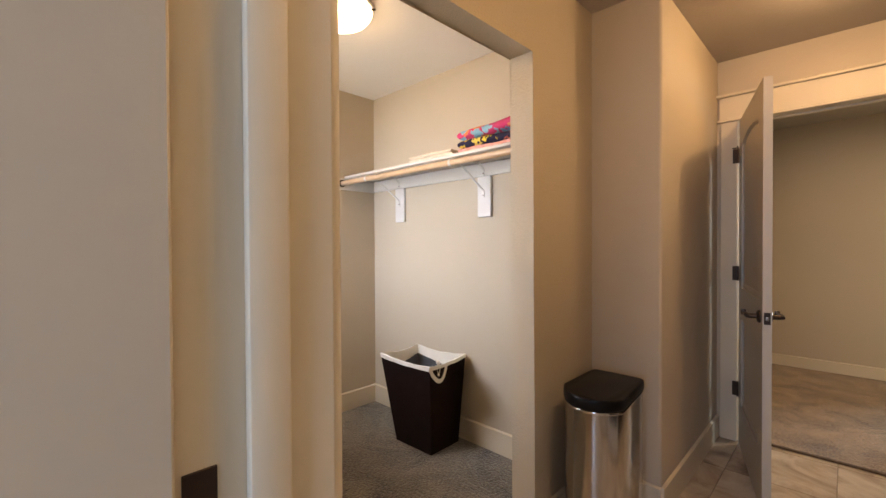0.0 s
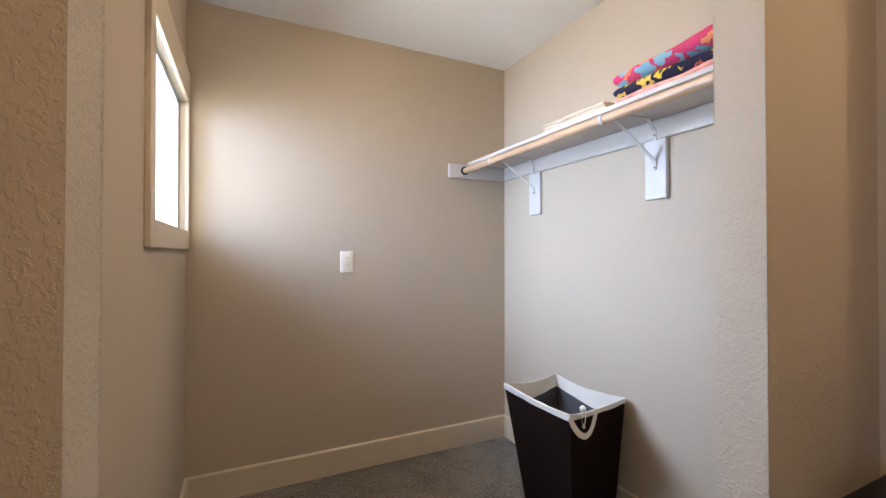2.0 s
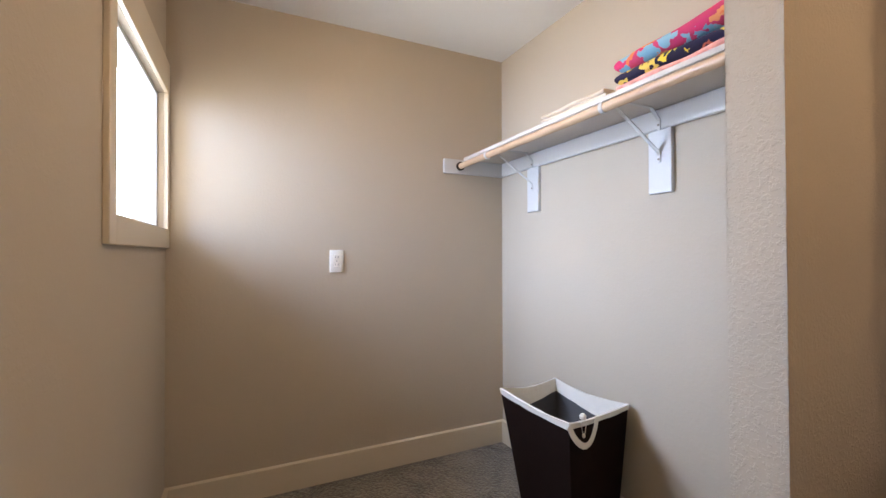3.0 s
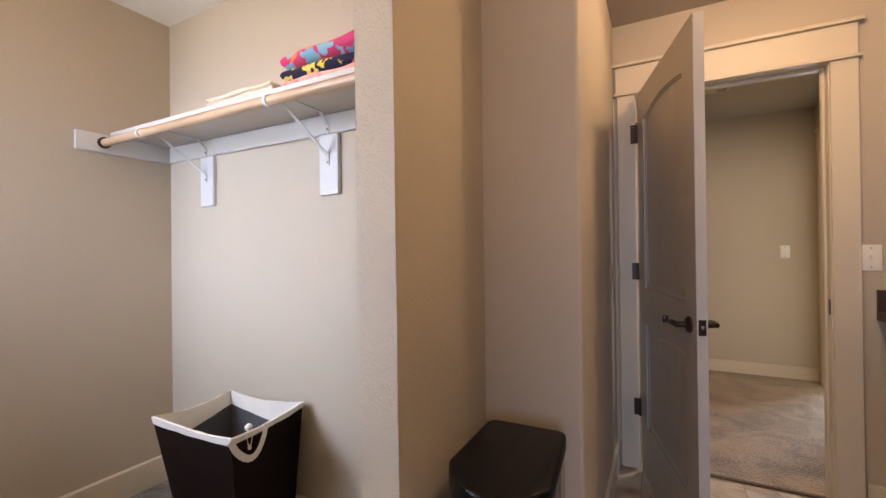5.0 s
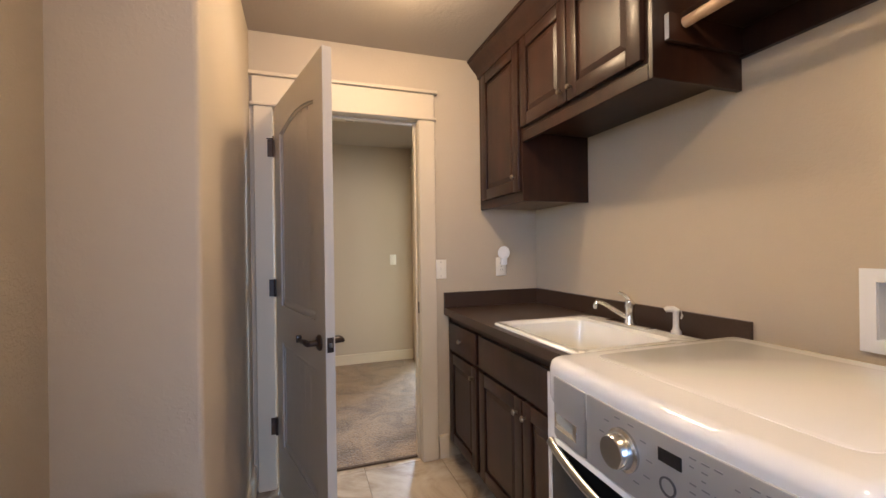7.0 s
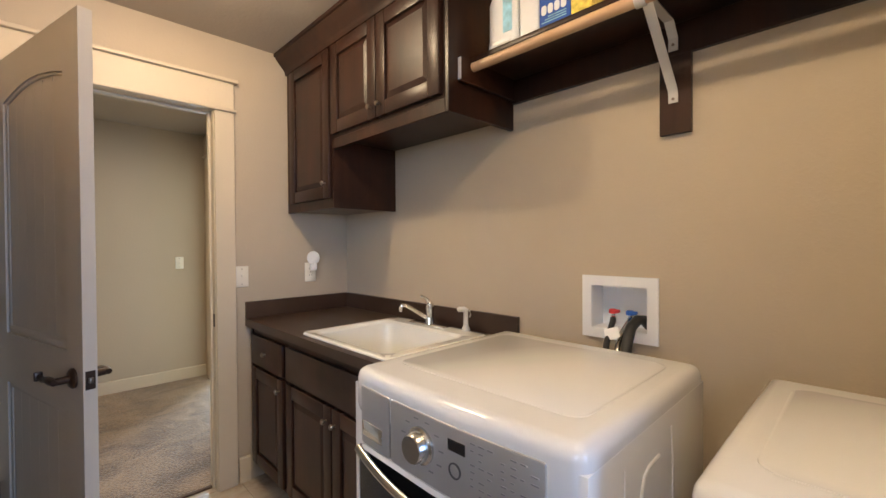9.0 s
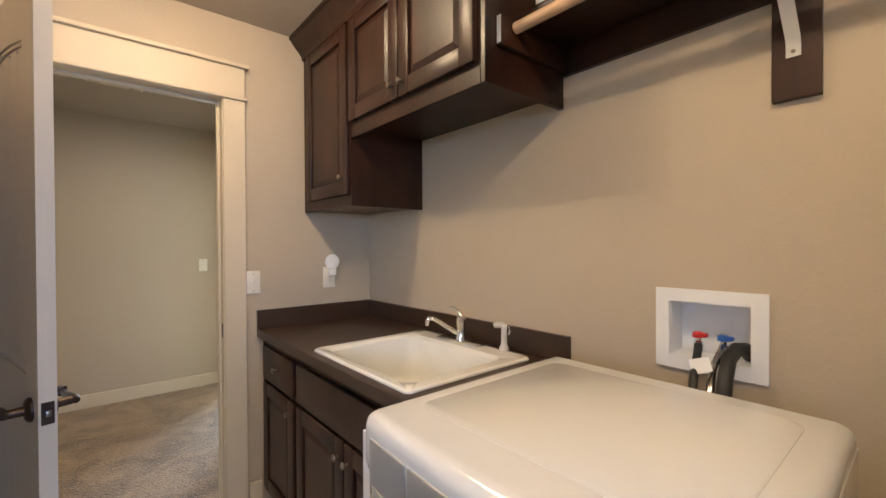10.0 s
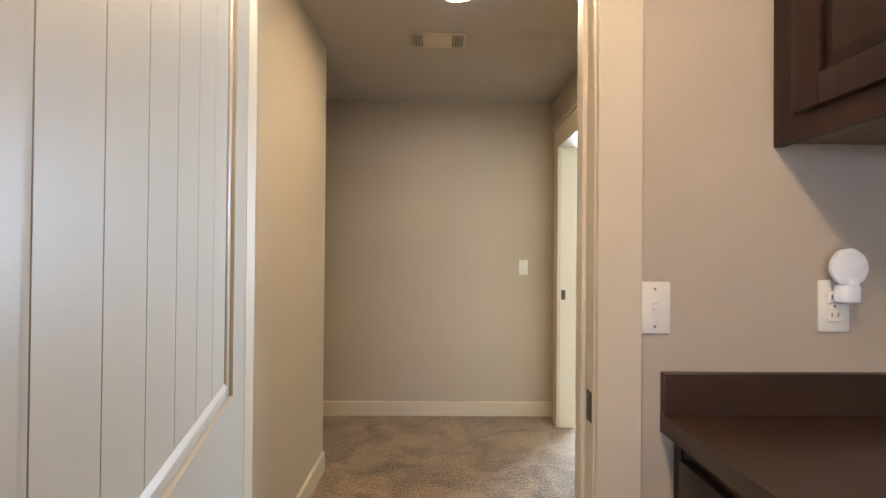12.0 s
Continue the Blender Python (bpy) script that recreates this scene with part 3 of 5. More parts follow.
window_closet()
structure("backdrop", boxes(((-4.2, -3.02, -1.0), (-0.9, -3.0, 5.0)), ((-4.22, -3.02, -1.0), (-4.2, 0.2, 5.0))), M_SKY, "bright washed-out sky outside the closet window", "sky")


# ---- laundry: doors of the room ----
def laundry_door():
    u = Vector((0.26, -0.966, 0)).normalized()
    hinge = Vector((-0.1385, 2.557, 0)) - u * 0.806
    d = thing("door", (hinge.x, hinge.y, 0), "cream two-panel arched door with plank grooves, standing open", "door", turn=math.degrees(math.atan2(u.y, u.x)))
    w, t, z0, z1 = 0.806, 0.0175, 0.012, 2.032
    s = 0.118
    up0, up1, lo0, lo1, arch = 0.998, 1.865, 0.28, 0.81, 0.036
    bm = bmesh.new()
    core = 0.005
    bm_box(bm, (s - 0.02, -core, lo0 - 0.02), (w - s + 0.02, core, up1 + arch + 0.01))
    part("panel_core", bm, M_DOOR, d, local=True)
    frame_bm = boxes(((0, -t, z0), (s, t, z1)), ((w - s, -t, z0), (w, t, z1)), ((s, -t, z0), (w - s, t, lo0)), ((s, -t, lo1), (w - s, t, up0)))
    n = 16
    arc = [(s + (w - 2 * s) * k / n, up1 + arch * math.sin(math.pi * k / n)) for k in range(n + 1)]
    bm_prism(frame_bm, [(w - s, z1), (s, z1)] + arc, "Y", -t, t)
    part("stiles_and_rails", frame_bm, M_DOOR, d, local=True)
    for side in (-1, 1):
        a, b = side * core, side * (t - 0.006)
        mold = bmesh.new()
        k = 0.022
        for lo, hi in ((up0, None), (lo0, lo1)):
            top = hi if hi else up1
            bm_box(mold, (s, a, lo), (s + k, b, top), 0.004, 2)
            bm_box(mold, (w - s - k, a, lo), (w - s, b, top), 0.004, 2)
            bm_box(mold, (s + k, a, lo), (w - s - k, b, lo + k), 0.004, 2)
            bm_prism(mold, [(side * core, lo + k + 0.013), (side * (t - 0.005), lo + k - 0.001), (side * core, lo + k - 0.001)], "X", s + k, w - s - k)
            if hi:
                bm_box(mold, (s + k, a, hi - k), (w - s - k, b, hi), 0.004, 2)
        bm_tube(mold, [(x, side * (t - 0.010), z - 0.004) for x, z in arc], 0.006, 8)
        part("panel_moulding", mold, M_DOOR, d, local=True)
        planks = bmesh.new()
        x0, x1 = s + k + 0.004, w - s - k - 0.004
        m = 6
        for q in range(m):
            xa, xb = x0 + (x1 - x0) * q / m + 0.0003, x0 + (x1 - x0) * (q + 1) / m - 0.0003
            mid = ((xa + xb) / 2 - s) / (w - 2 * s)
            bm_box(planks, (xa, a, up0 + k), (xb, side * (core + 0.003), up1 + arch * math.sin(math.pi * mid) - 0.02), 0.0006, 1)
            bm_box(planks, (xa, a, lo0 + k), (xb, side * (core + 0.003), lo1 - k), 0.0006, 1)
        part("panel_planks", planks, M_DOOR, d, local=True)
    zh, xh = 0.921, w - 0.068
    lock = part("latch_plate", boxes(((w - 0.0005, -0.0125, zh - 0.028), (w + 0.0015, 0.0125, zh + 0.028)), r=0.0007, seg=1), M_BRONZE, d, "dark bronze latch plate", local=True)
    part("latch_bolt", boxes(((w + 0.0015, -0.006, zh - 0.008), (w + 0.011, 0.006, zh + 0.008)), r=0.002), M_NICKEL, lock, local=True)
    for side in (-1, 1):
        h = bmesh.new()
        bm_lathe(h, [(0.031, side * t), (0.031, side * (t + 0.006)), (0.024, side * (t + 0.012)), (0.012, side * (t + 0.014)), (0.011, side * (t + 0.045))], (xh, 0, zh), 24, "Y")
        hd = part("door_handle", h, M_BRONZE, d, "oil-rubbed bronze lever handle", local=True)
        yl = side * (t + 0.05)
        lever = bmesh.new()
        bm_tube(lever, [(xh + 0.012, yl, zh), (xh - 0.01, yl, zh + 0.002), (xh - 0.04, yl, zh + 0.003), (xh - 0.07, yl, zh - 0.003), (xh - 0.10, yl, zh - 0.001), (xh - 0.115, yl, zh + 0.004)], [0.009, 0.012, 0.010, 0.009, 0.008, 0.005], 12)
        bm_box(lever, (xh - 0.121, yl - 0.010, zh - 0.013), (xh - 0.107, yl + 0.010, zh + 0.015), 0.003)
        part("lever", lever, M_BRONZE, hd, local=True)
    for z in (0.342, 1.078, 1.82):
        g = bmesh.new()
        bm_cyl(g, (-0.008, -t - 0.004, z - 0.046), (-0.008, -t - 0.004, z + 0.046), 0.0065, n=14)
        bm_box(g, (-0.0025, -t, z - 0.045), (0.0, t - 0.004, z + 0.045))
        bm_box(g, (-0.034, -t - 0.002, z - 0.045), (-0.006, -t + 0.001, z + 0.045))
        hg = part("hinge", g, M_BRONZE, d, "dark bronze butt hinge", local=True)
        part("hinge_leaf", boxes(((DX0 - 0.026, N - 0.024, z - 0.045), (DX0 + 0.004, N - 0.0185, z + 0.045)), r=0.001, seg=1), M_BRONZE, hg)
        if z > 1.5:
            st = bmesh.new()
            bm_tube(st, [(-0.008, -t - 0.004, z + 0.05), (-0.03, -t - 0.03, z + 0.052), (-0.045, -t - 0.045, z + 0.052)], 0.004, 8)
            bm_tube(st, [(-0.008, -t - 0.004, z + 0.05), (0.03, -t - 0.012, z + 0.052)], 0.004, 8)
            bm_cyl(st, (-0.045, -t - 0.045, z + 0.052), (-0.053, -t - 0.053, z + 0.052), 0.009, n=12)
            part("pin_stop", st, M_BRONZE, hg, local=True)


laundry_door()


# ---- cabinets ----
def raised_door(name, parent, x, y0, y1, z0, z1, knob=None, rail=0.062, drawer=False):
    """A cabinet door facing -x: frame, bevelled raised panel, knob."""
    f = bmesh.new()
    t = 0.02
    if drawer:
        bm_box(f, (x - t, y0, z0), (x, y1, z1), 0.005, 2)
        d = part(name, f, M_DARK, parent)
    else:
        q = bmesh.new()
        ya, yb, za, zb, k = y0 + rail - 0.002, y1 - rail + 0.002, z0 + rail - 0.002, z1 - rail + 0.002, 0.03
        o = [q.verts.new(p) for p in ((x - 0.006, ya, za), (x - 0.006, yb, za), (x - 0.006, yb, zb), (x - 0.006, ya, zb))]
        i = [q.verts.new(p) for p in ((x - 0.017, ya + k, za + k), (x - 0.017, yb - k, za + k), (x - 0.017, yb - k, zb - k), (x - 0.017, ya + k, zb - k))]
        for s in range(4):
            q.faces.new((o[s], o[(s + 1) % 4], i[(s + 1) % 4], i[s]))
        q.faces.new(i), q.faces.new(list(reversed(o)))
        d = part(name, q, M_DARK, parent, smooth=False)
        for nm, a, b in (("stile", (y0, z0), (y0 + rail, z1)), ("stile", (y1 - rail, z0), (y1, z1)), ("rail", (y0 + rail, z0), (y1 - rail, z0 + rail)), ("rail", (y0 + rail, z1 - rail), (y1 - rail, z1))):
            part(nm, boxes(((x - t, a[0], a[1]), (x, b[0], b[1])), r=0.0035), M_DARK, d)
    if knob:
        kb = bmesh.new()
        bm_lathe(kb, [(0.006, 0), (0.0045, -0.007), (0.005, -0.011), (0.0115, -0.015), (0.0125, -0.019), (0.009, -0.024), (0.003, -0.025)], (x - t, knob[0], knob[1]), 18, "X")
        part("knob", kb, M_NICKEL, d, "satin nickel round knob")
    return d


FX = 0.838
tall = thing("wall_cabinet", (1.0, 3.1, 1.512), "dark-stained wooden wall cabinet with one raised-panel door", "cabinet")
part("carcass", boxes(((FX, 2.835, 1.526), (E, N, 2.36)), ((FX, 2.835, 1.512), (FX + 0.02, N, 1.526)), ((FX + 0.02, 2.835, 1.512), (E, 2.852, 1.526))), M_DARK, tall)
part("underside_panel", boxes(((FX + 0.021, 2.853, 1.521), (E - 0.001, N - 0.001, 1.525))), M_VENEER, tall, "pale unstained underside panel")
raised_door("cabinet_door", tall, FX, 2.848, 3.300, 1.564, 2.325, (2.885, 1.640))
over = thing("wall_cabinet", (1.0, 2.4, 1.812), "dark-stained double-door wall cabinet over the sink", "cabinet")
part("carcass", boxes(((FX, 2.022, 1.862), (E, 2.834, 2.36))), M_DARK, over)
part("bottom_rail", boxes(((FX - 0.001, 2.022, 1.812), (FX + 0.02, 2.834, 1.862)), r=0.002, seg=1), M_DARK, over)
part("end_panel", boxes(((FX - 0.001, 2.002, 1.812), (E, 2.0215, 2.36)), r=0.002, seg=1), M_DARK, over)
raised_door("cabinet_door", over, FX, 2.438, 2.826, 1.880, 2.325, (2.468, 1.930))
raised_door("cabinet_door", over, FX, 2.036, 2.432, 1.880, 2.325, (2.402, 1.930))
crown = bmesh.new()
prof = [(0.0, 2.335), (-0.012, 2.335), (-0.014, 2.352), (-0.022, 2.365), (-0.045, 2.39), (-0.066, 2.415), (-0.070, 2.425), (-0.080, 2.428), (-0.080, 2.444), (0.0, 2.444)]
bm_prism(crown, [(FX + a, z) for a, z in prof], "Y", 1.93, N)
part("crown", crown, M_DARK, over)

base = thing("base_cabinet", (0.9, 3.1, 0), "dark-stained wooden base cabinet under the counter", "cabinet")
BX = 0.618
part("carcass", boxes(((BX, 1.96, 0.10), (BX + 0.02, N, 0.871)), ((BX + 0.02, 1.96, 0.10), (E, 1.978, 0.871)), ((BX + 0.02, N - 0.018, 0.10), (E, N, 0.871)), ((BX + 0.02, 1.978, 0.10), (E, N - 0.018, 0.118))), M_DARK, base)
part("toe_kick", boxes(((BX + 0.07, 1.96, 0), (BX + 0.085, N, 0.10))), M_BLACK, base)
part("face_filler", boxes(((BX - 0.004, 3.34, 0.10), (BX, N, 0.872))), M_DARK, base)
raised_door("drawer_front", base, BX, 2.925, 3.325, 0.672, 0.832, (3.125, 0.752), drawer=True)
raised_door("cabinet_door", base, BX, 2.925, 3.325, 0.12, 0.655, (2.955, 0.60))
raised_door("drawer_front", base, BX, 2.02, 2.885, 0.672, 0.832, None, drawer=True)
raised_door("cabinet_door", base, BX, 2.458, 2.885, 0.12, 0.655, (2.49, 0.595))
raised_door("cabinet_door", base, BX, 2.02, 2.448, 0.12, 0.655, (2.42, 0.595))

CX = 0.582
SKX0, SKX1, SKY0, SKY1 = 0.616, 1.166, 2.095, 2.745
counter = thing("countertop", (0.9, 2.7, 0.872), "dark brown laminate countertop with backsplash", "countertop")
ct = bmesh.new()
ring_o = ((CX, 1.945), (E, 1.945), (E, N), (CX, N))
ring_i = ((SKX0 + 0.02, SKY0 + 0.02), (SKX1 - 0.02, SKY0 + 0.02), (SKX1 - 0.02, SKY1 - 0.02), (SKX0 + 0.02, SKY1 - 0.02))
vo = {(q, z, w): ct.verts.new((*p, z)) for w, ring in enumerate((ring_o, ring_i)) for q, p in enumerate(ring) for z in (0.872, 0.912)}
for q in range(4):
    r = (q + 1) % 4
    ct.faces.new((vo[q, 0.912, 0], vo[r, 0.912, 0], vo[r, 0.912, 1], vo[q, 0.912, 1]))
    ct.faces.new((vo[q, 0.872, 0], vo[q, 0.872, 1], vo[r, 0.872, 1], vo[r, 0.872, 0]))
    for w in (0, 1):
        ct.faces.new((vo[q, 0.872, w], vo[r, 0.872, w], vo[r, 0.912, w], vo[q, 0.912, w]))
part("worktop", ct, M_COUNTER, counter)
part("backsplash", boxes(((E - 0.018, 1.975, 0.912), (E, N - 0.018, 1.006)), ((CX, N - 0.018, 0.912), (E, N, 1.006)), r=0.0015, seg=1), M_COUNTER, counter)


def sink():
    s = thing("sink", (0.9, 2.42, 0.90), "cream-white drop-in utility sink set in the counter", "sink")
    bm = bmesh.new()

    def loop(x0, x1, y0, y1, r, z, n=5):
        pts = []
        for cx, cy, a0 in ((x1 - r, y1 - r, 0), (x0 + r, y1 - r, 90), (x0 + r, y0 + r, 180), (x1 - r, y0 + r, 270)):
            for k in range(n + 1):
                a = radians(a0 + 90 * k / n)
                pts.append(bm.verts.new((cx + r * math.cos(a), cy + r * math.sin(a), z)))
        return pts

    x0, x1, y0, y1 = SKX0, SKX1, SKY0, SKY1
    bx0, bx1, by0, by1 = x0 + 0.045, x1 - 0.092, y0 + 0.062, y1 - 0.045
    loops = [loop(x0, x1, y0, y1, 0.02, 0.9125), loop(x0, x1, y0, y1, 0.02, 0.918), loop(x0 + 0.006, x1 - 0.006, y0 + 0.006, y1 - 0.006, 0.02, 0.924),
             loop(bx0 - 0.012, bx1 + 0.012, by0 - 0.012, by1 + 0.012, 0.05, 0.922), loop(bx0, bx1, by0, by1, 0.05, 0.910), loop(bx0 + 0.010, bx1 - 0.010, by0 + 0.010, by1 - 0.010, 0.06, 0.76), loop(bx0 + 0.022, bx1 - 0.022, by0 + 0.022, by1 - 0.022, 0.06, 0.728), loop(bx0 + 0.045, bx1 - 0.045, by0 + 0.045, by1 - 0.045, 0.06, 0.708),
             loop(bx0 + 0.09, bx1 - 0.09, by0 + 0.09, by1 - 0.09, 0.06, 0.70)]
    for a, b in zip(loops, loops[1:]):
        for k in range(len(a)):
            bm.faces.new((a[k], a[(k + 1) % len(a)], b[(k + 1) % len(a)], b[k]))
    bm.faces.new(loops[-1])
    part("basin", bm, M_SINK, s)
    dr = bmesh.new()
    bm_lathe(dr, [(0.04, 0.0), (0.04, 0.003), (0.03, 0.004), (0.026, 0.001)], (0.88, 2.42, 0.7005), 20)
    part("drain", dr, M_CHROME, s)


sink()


def faucet():
    f = thing("faucet", (1.11, 2.42, 0.922), "chrome single-lever sink faucet", "faucet")
    part("deck_plate", boxes(((1.100, 2.31, 0.9235), (1.160, 2.56, 0.934)), r=0.005), M_CHROME, f)
    b = bmesh.new()
    bm_lathe(b, [(0.026, 0), (0.024, 0.012), (0.019, 0.03), (0.019, 0.06), (0.022, 0.075), (0.019, 0.10), (0.008, 0.108)], (1.134, 2.436, 0.931), 24)
    part("body", b, M_CHROME, f)
    sp = bmesh.new()
    bm_tube(sp, [(1.128, 2.442, 0.955), (1.10, 2.466, 0.978), (1.065, 2.498, 1.008), (1.045, 2.516, 1.022), (1.034, 2.526, 1.022), (1.029, 2.530, 1.010), (1.028, 2.531, 0.992)], [0.012, 0.010, 0.009, 0.009, 0.011, 0.012, 0.011], 14)
    part("spout", sp, M_CHROME, f)
    lv = bmesh.new()
    bm_tube(lv, [(1.134, 2.436, 1.03), (1.128, 2.446, 1.050), (1.118, 2.460, 1.062), (1.108, 2.474, 1.067)], [0.014, 0.009, 0.0065, 0.006], 12)
    part("lever", lv, M_CHROME, f)
    s = thing("side_sprayer", (1.166, 2.225, 0.912), "white plastic side sprayer in its holder beside the faucet", "sprayer")
    q = bmesh.new()
    bm_lathe(q, [(0.020, 0.002), (0.019, 0.012), (0.014, 0.018), (0.0115, 0.03), (0.011, 0.080), (0.013, 0.092), (0.009, 0.098)], (1.166, 2.225, 0.922), 20)
    part("stem", q, M_WHITE, s)
    g = bmesh.new()
    bm_tube(g, [(1.172, 2.218, 1.012), (1.160, 2.232, 1.020), (1.147, 2.247, 1.020), (1.141, 2.254, 1.015)], [0.010, 0.013, 0.0125, 0.010], 12)
    bm_tube(g, [(1.170, 2.205, 1.018), (1.170, 2.200, 0.998), (1.171, 2.206, 0.985)], [0.004, 0.004, 0.003], 8)
    part("spray_head", g, M_WHITE, s)


faucet()


# ---- appliances ----
def rrect(x0, x1, y0, y1, r, n=5):
    pts = []
    for cx, cy, a0 in ((x1 - r, y1 - r, 0), (x0 + r, y1 - r, 90), (x0 + r, y0 + r, 180), (x1 - r, y0 + r, 270)):
        pts += [(cx + r * math.cos(radians(a0 + 90 * k / n)), cy + r * math.sin(radians(a0 + 90 * k / n))) for k in range(n + 1)]
    return pts


def bowed(bm, y0, y1, xf, depth=0.016, reach=0.10):
    """Bows the front of an appliance outward."""
    for v in bm.verts:
        k = max(0.0, 1 - ((v.co.y - (y0 + y1) / 2) / ((y1 - y0) / 2)) ** 2)
        v.co.x -= depth * k * max(0.0, min(1.0, 1 - (v.co.x - xf) / reach))
    return bm


def split_y(bm, y0, y1, n=10):
    for k in range(1, n):
        y = y0 + (y1 - y0) * k / n
        bmesh.ops.bisect_plane(bm, geom=bm.verts[:] + bm.edges[:] + bm.faces[:], plane_co=(0, y, 0), plane_no=(0, 1, 0))
    return bm


def appliance(y0, y1, x0, x1, z, label, name):
    a = thing(name, ((x0 + x1) / 2, (y0 + y1) / 2, 0), label, "laundry appliance")

    def piece(nm, bm, mat, parent, lab="", n=10):
        return part(nm, bowed(split_y(bm, y0, y1, n), y0, y1, x0), mat, parent, lab)

    piece("cabinet_body", boxes(((x0 + 0.004, y0 - 0.0008, 0.03), (x1, y1 + 0.0008, z - 0.045)), r=0.002), M_APPL, a)
    piece("top", boxes(((x0, y0, z - 0.13), (x1 + 0.008, y1, z)), r=0.030, seg=6), M_APPL, a)
    lip = bmesh.new()
    bm_prism(lip, rrect(x0 + 0.10, x1 - 0.075, y0 + 0.06, y1 - 0.06, 0.04), "Z", z - 0.003, z + 0.0016, 0.0014)
    part("top_panel", lip, M_APPL, a)
    for yy in (y0 + 0.06, y1 - 0.06):
        for xx in (x0 + 0.08, x1 - 0.08):
            ft = bmesh.new()
            bm_cyl(ft, (xx, yy, 0.0), (xx, yy, 0.03), 0.022)
            part("foot", ft, M_BLACK, a)
    ridges = (((0.148, z - 0.085), (0.148, 0.30)), ((0.405, z - 0.085), (0.415, z - 0.18), (0.415, 0.30)),
              ((0.325, z - 0.124), (0.262, z - 0.126), (0.240, z - 0.136), (0.226, z - 0.165), (0.224, 0.60)))
    for line in ridges:
        fold = bmesh.new()
        bm_tube(fold, [(x0 + q, y0 - 0.0005, h) for q, h in line], 0.003 if len(line) < 5 else 0.005, 8)
        part("pressed_ridge", fold, M_APPL, a)
    xf = x0 - 0.005
    pz0, pz1 = z - 0.194, z - 0.041
    yd = y1 - 0.182
    panel = piece("control_panel", boxes(((xf, y0 + 0.068, pz0), (x0 + 0.02, yd - 0.002, pz1)), r=0.007), M_GREY, a, "silver control panel with dial and display")
    drawer = piece("dispenser_drawer", boxes(((xf, yd + 0.002, pz0), (x0 + 0.02, y1 - 0.044, pz1)), r=0.007), M_GREY, a, "silver dispenser drawer")
    piece("drawer_pull", boxes(((xf - 0.003, yd + 0.03, pz0 + 0.025), (xf + 0.004, y1 - 0.056, pz0 + 0.065)), r=0.003), M_CHROME, drawer)

    def front(y):
        return xf - 0.016 * (1 - ((y - (y0 + y1) / 2) / ((y1 - y0) / 2)) ** 2)

    yk = y1 - 0.303
    dial = bmesh.new()
    bm_lathe(dial, [(0.041, 0.002), (0.041, -0.006), (0.035, -0.010), (0.032, -0.028), (0.029, -0.032), (0.004, -0.033)], (front(yk), yk, z - 0.112), 32, "X")
    part("dial", dial, M_SATIN, panel)
    disp = bmesh.new()
    yv = y1 - 0.410
    bm_box(disp, (front(yv) - 0.0015, yv - 0.024, z - 0.092), (front(yv) + 0.006, yv + 0.024, z - 0.068), 0.001, 1)
    part("display", disp, M_GLASSDARK, panel)
    ring = bmesh.new()
    bm_lathe(ring, [(0.017, 0.001), (0.017, -0.002), (0.0135, -0.002), (0.0135, 0.001)], (front(yv), yv + 0.004, z - 0.130), 24, "X")
    part("start_button", ring, M_DGREY, panel)
    marks = bmesh.new()
    rng = random.Random(5)
    for row in range(9):
        for col in range(7):
            y = y1 - 0.448 - col * 0.021 - (0.010 if col > 2 else 0)
            zz = z - 0.060 - row * 0.0140
            if rng.random() < 0.2:
                continue
            w = rng.uniform(0.006, 0.014) if col < 6 else 0.016
            bm_box(marks, (front(y) - 0.0008, y - w, zz), (front(y) + 0.004, y, zz + 0.0022))
    for q in range(10):
        ang = radians(-150 + 33 * q)
        y, zz = yk + 0.064 * math.sin(ang), z - 0.112 + 0.056 * math.cos(ang)
        bm_box(marks, (front(y) - 0.0008, y - 0.007, zz), (front(y) + 0.004, y + 0.007, zz + 0.0025))
    tagged(part("printed_marks", marks, M_PRINT, panel, "small unreadable printed marks"), kind="stuff")
    # door: chrome ring, dark glass, black grip recess
    dz1, dz0 = pz0 + 0.0, 0.20
    dy0, dy1 = y0 + 0.035, y1 - 0.025
    outer, inner = rrect(dy0, dy1, dz0, dz1, 0.045, 8), rrect(dy0 + 0.018, dy1 - 0.018, dz0 + 0.018, dz1 - 0.010, 0.035, 8)
    bm = bmesh.new()
    rows = [[bm.verts.new((x, p, q)) for p, q in pts] for x, pts in ((x0 + 0.012, outer), (x0 - 0.006, outer), (x0 - 0.010, inner), (x0 + 0.004, inner))]
    for p, q in zip(rows, rows[1:]):
        for k in range(len(p)):
            bm.faces.new((p[k], p[(k + 1) % len(p)], q[(k + 1) % len(q)], q[k]))
    door = piece("door", bm, M_APPL, a, "white-edged door with dark glass and a silver grip band", n=2)
    arc = []
    for k in range(25):
        y = dy0 + 0.019 + (dy1 - dy0 - 0.038) * k / 24
        arc.append((y, dz1 - 0.014 - 0.050 * math.sin(math.pi * k / 24) ** 0.8))

    def sheet(low, high, gap, thick):
        """A bowed plate over the door's width between two heights, which may follow the grip band."""
        bm = bmesh.new()
        rows = []
        for y, q in arc:
            za, zb = (q if low is None else low), (q if high is None else high)
            x = front(y) + gap
            rows.append([bm.verts.new(c) for c in ((x, y, za), (x, y, zb), (x + thick, y, zb), (x + thick, y, za))])
        for p, q in zip(rows, rows[1:]):
            for k in range(4):
                bm.faces.new((p[k], p[(k + 1) % 4], q[(k + 1) % 4], q[k]))
        bm.faces.new(rows[0]), bm.faces.new(list(reversed(rows[-1])))
        return bm

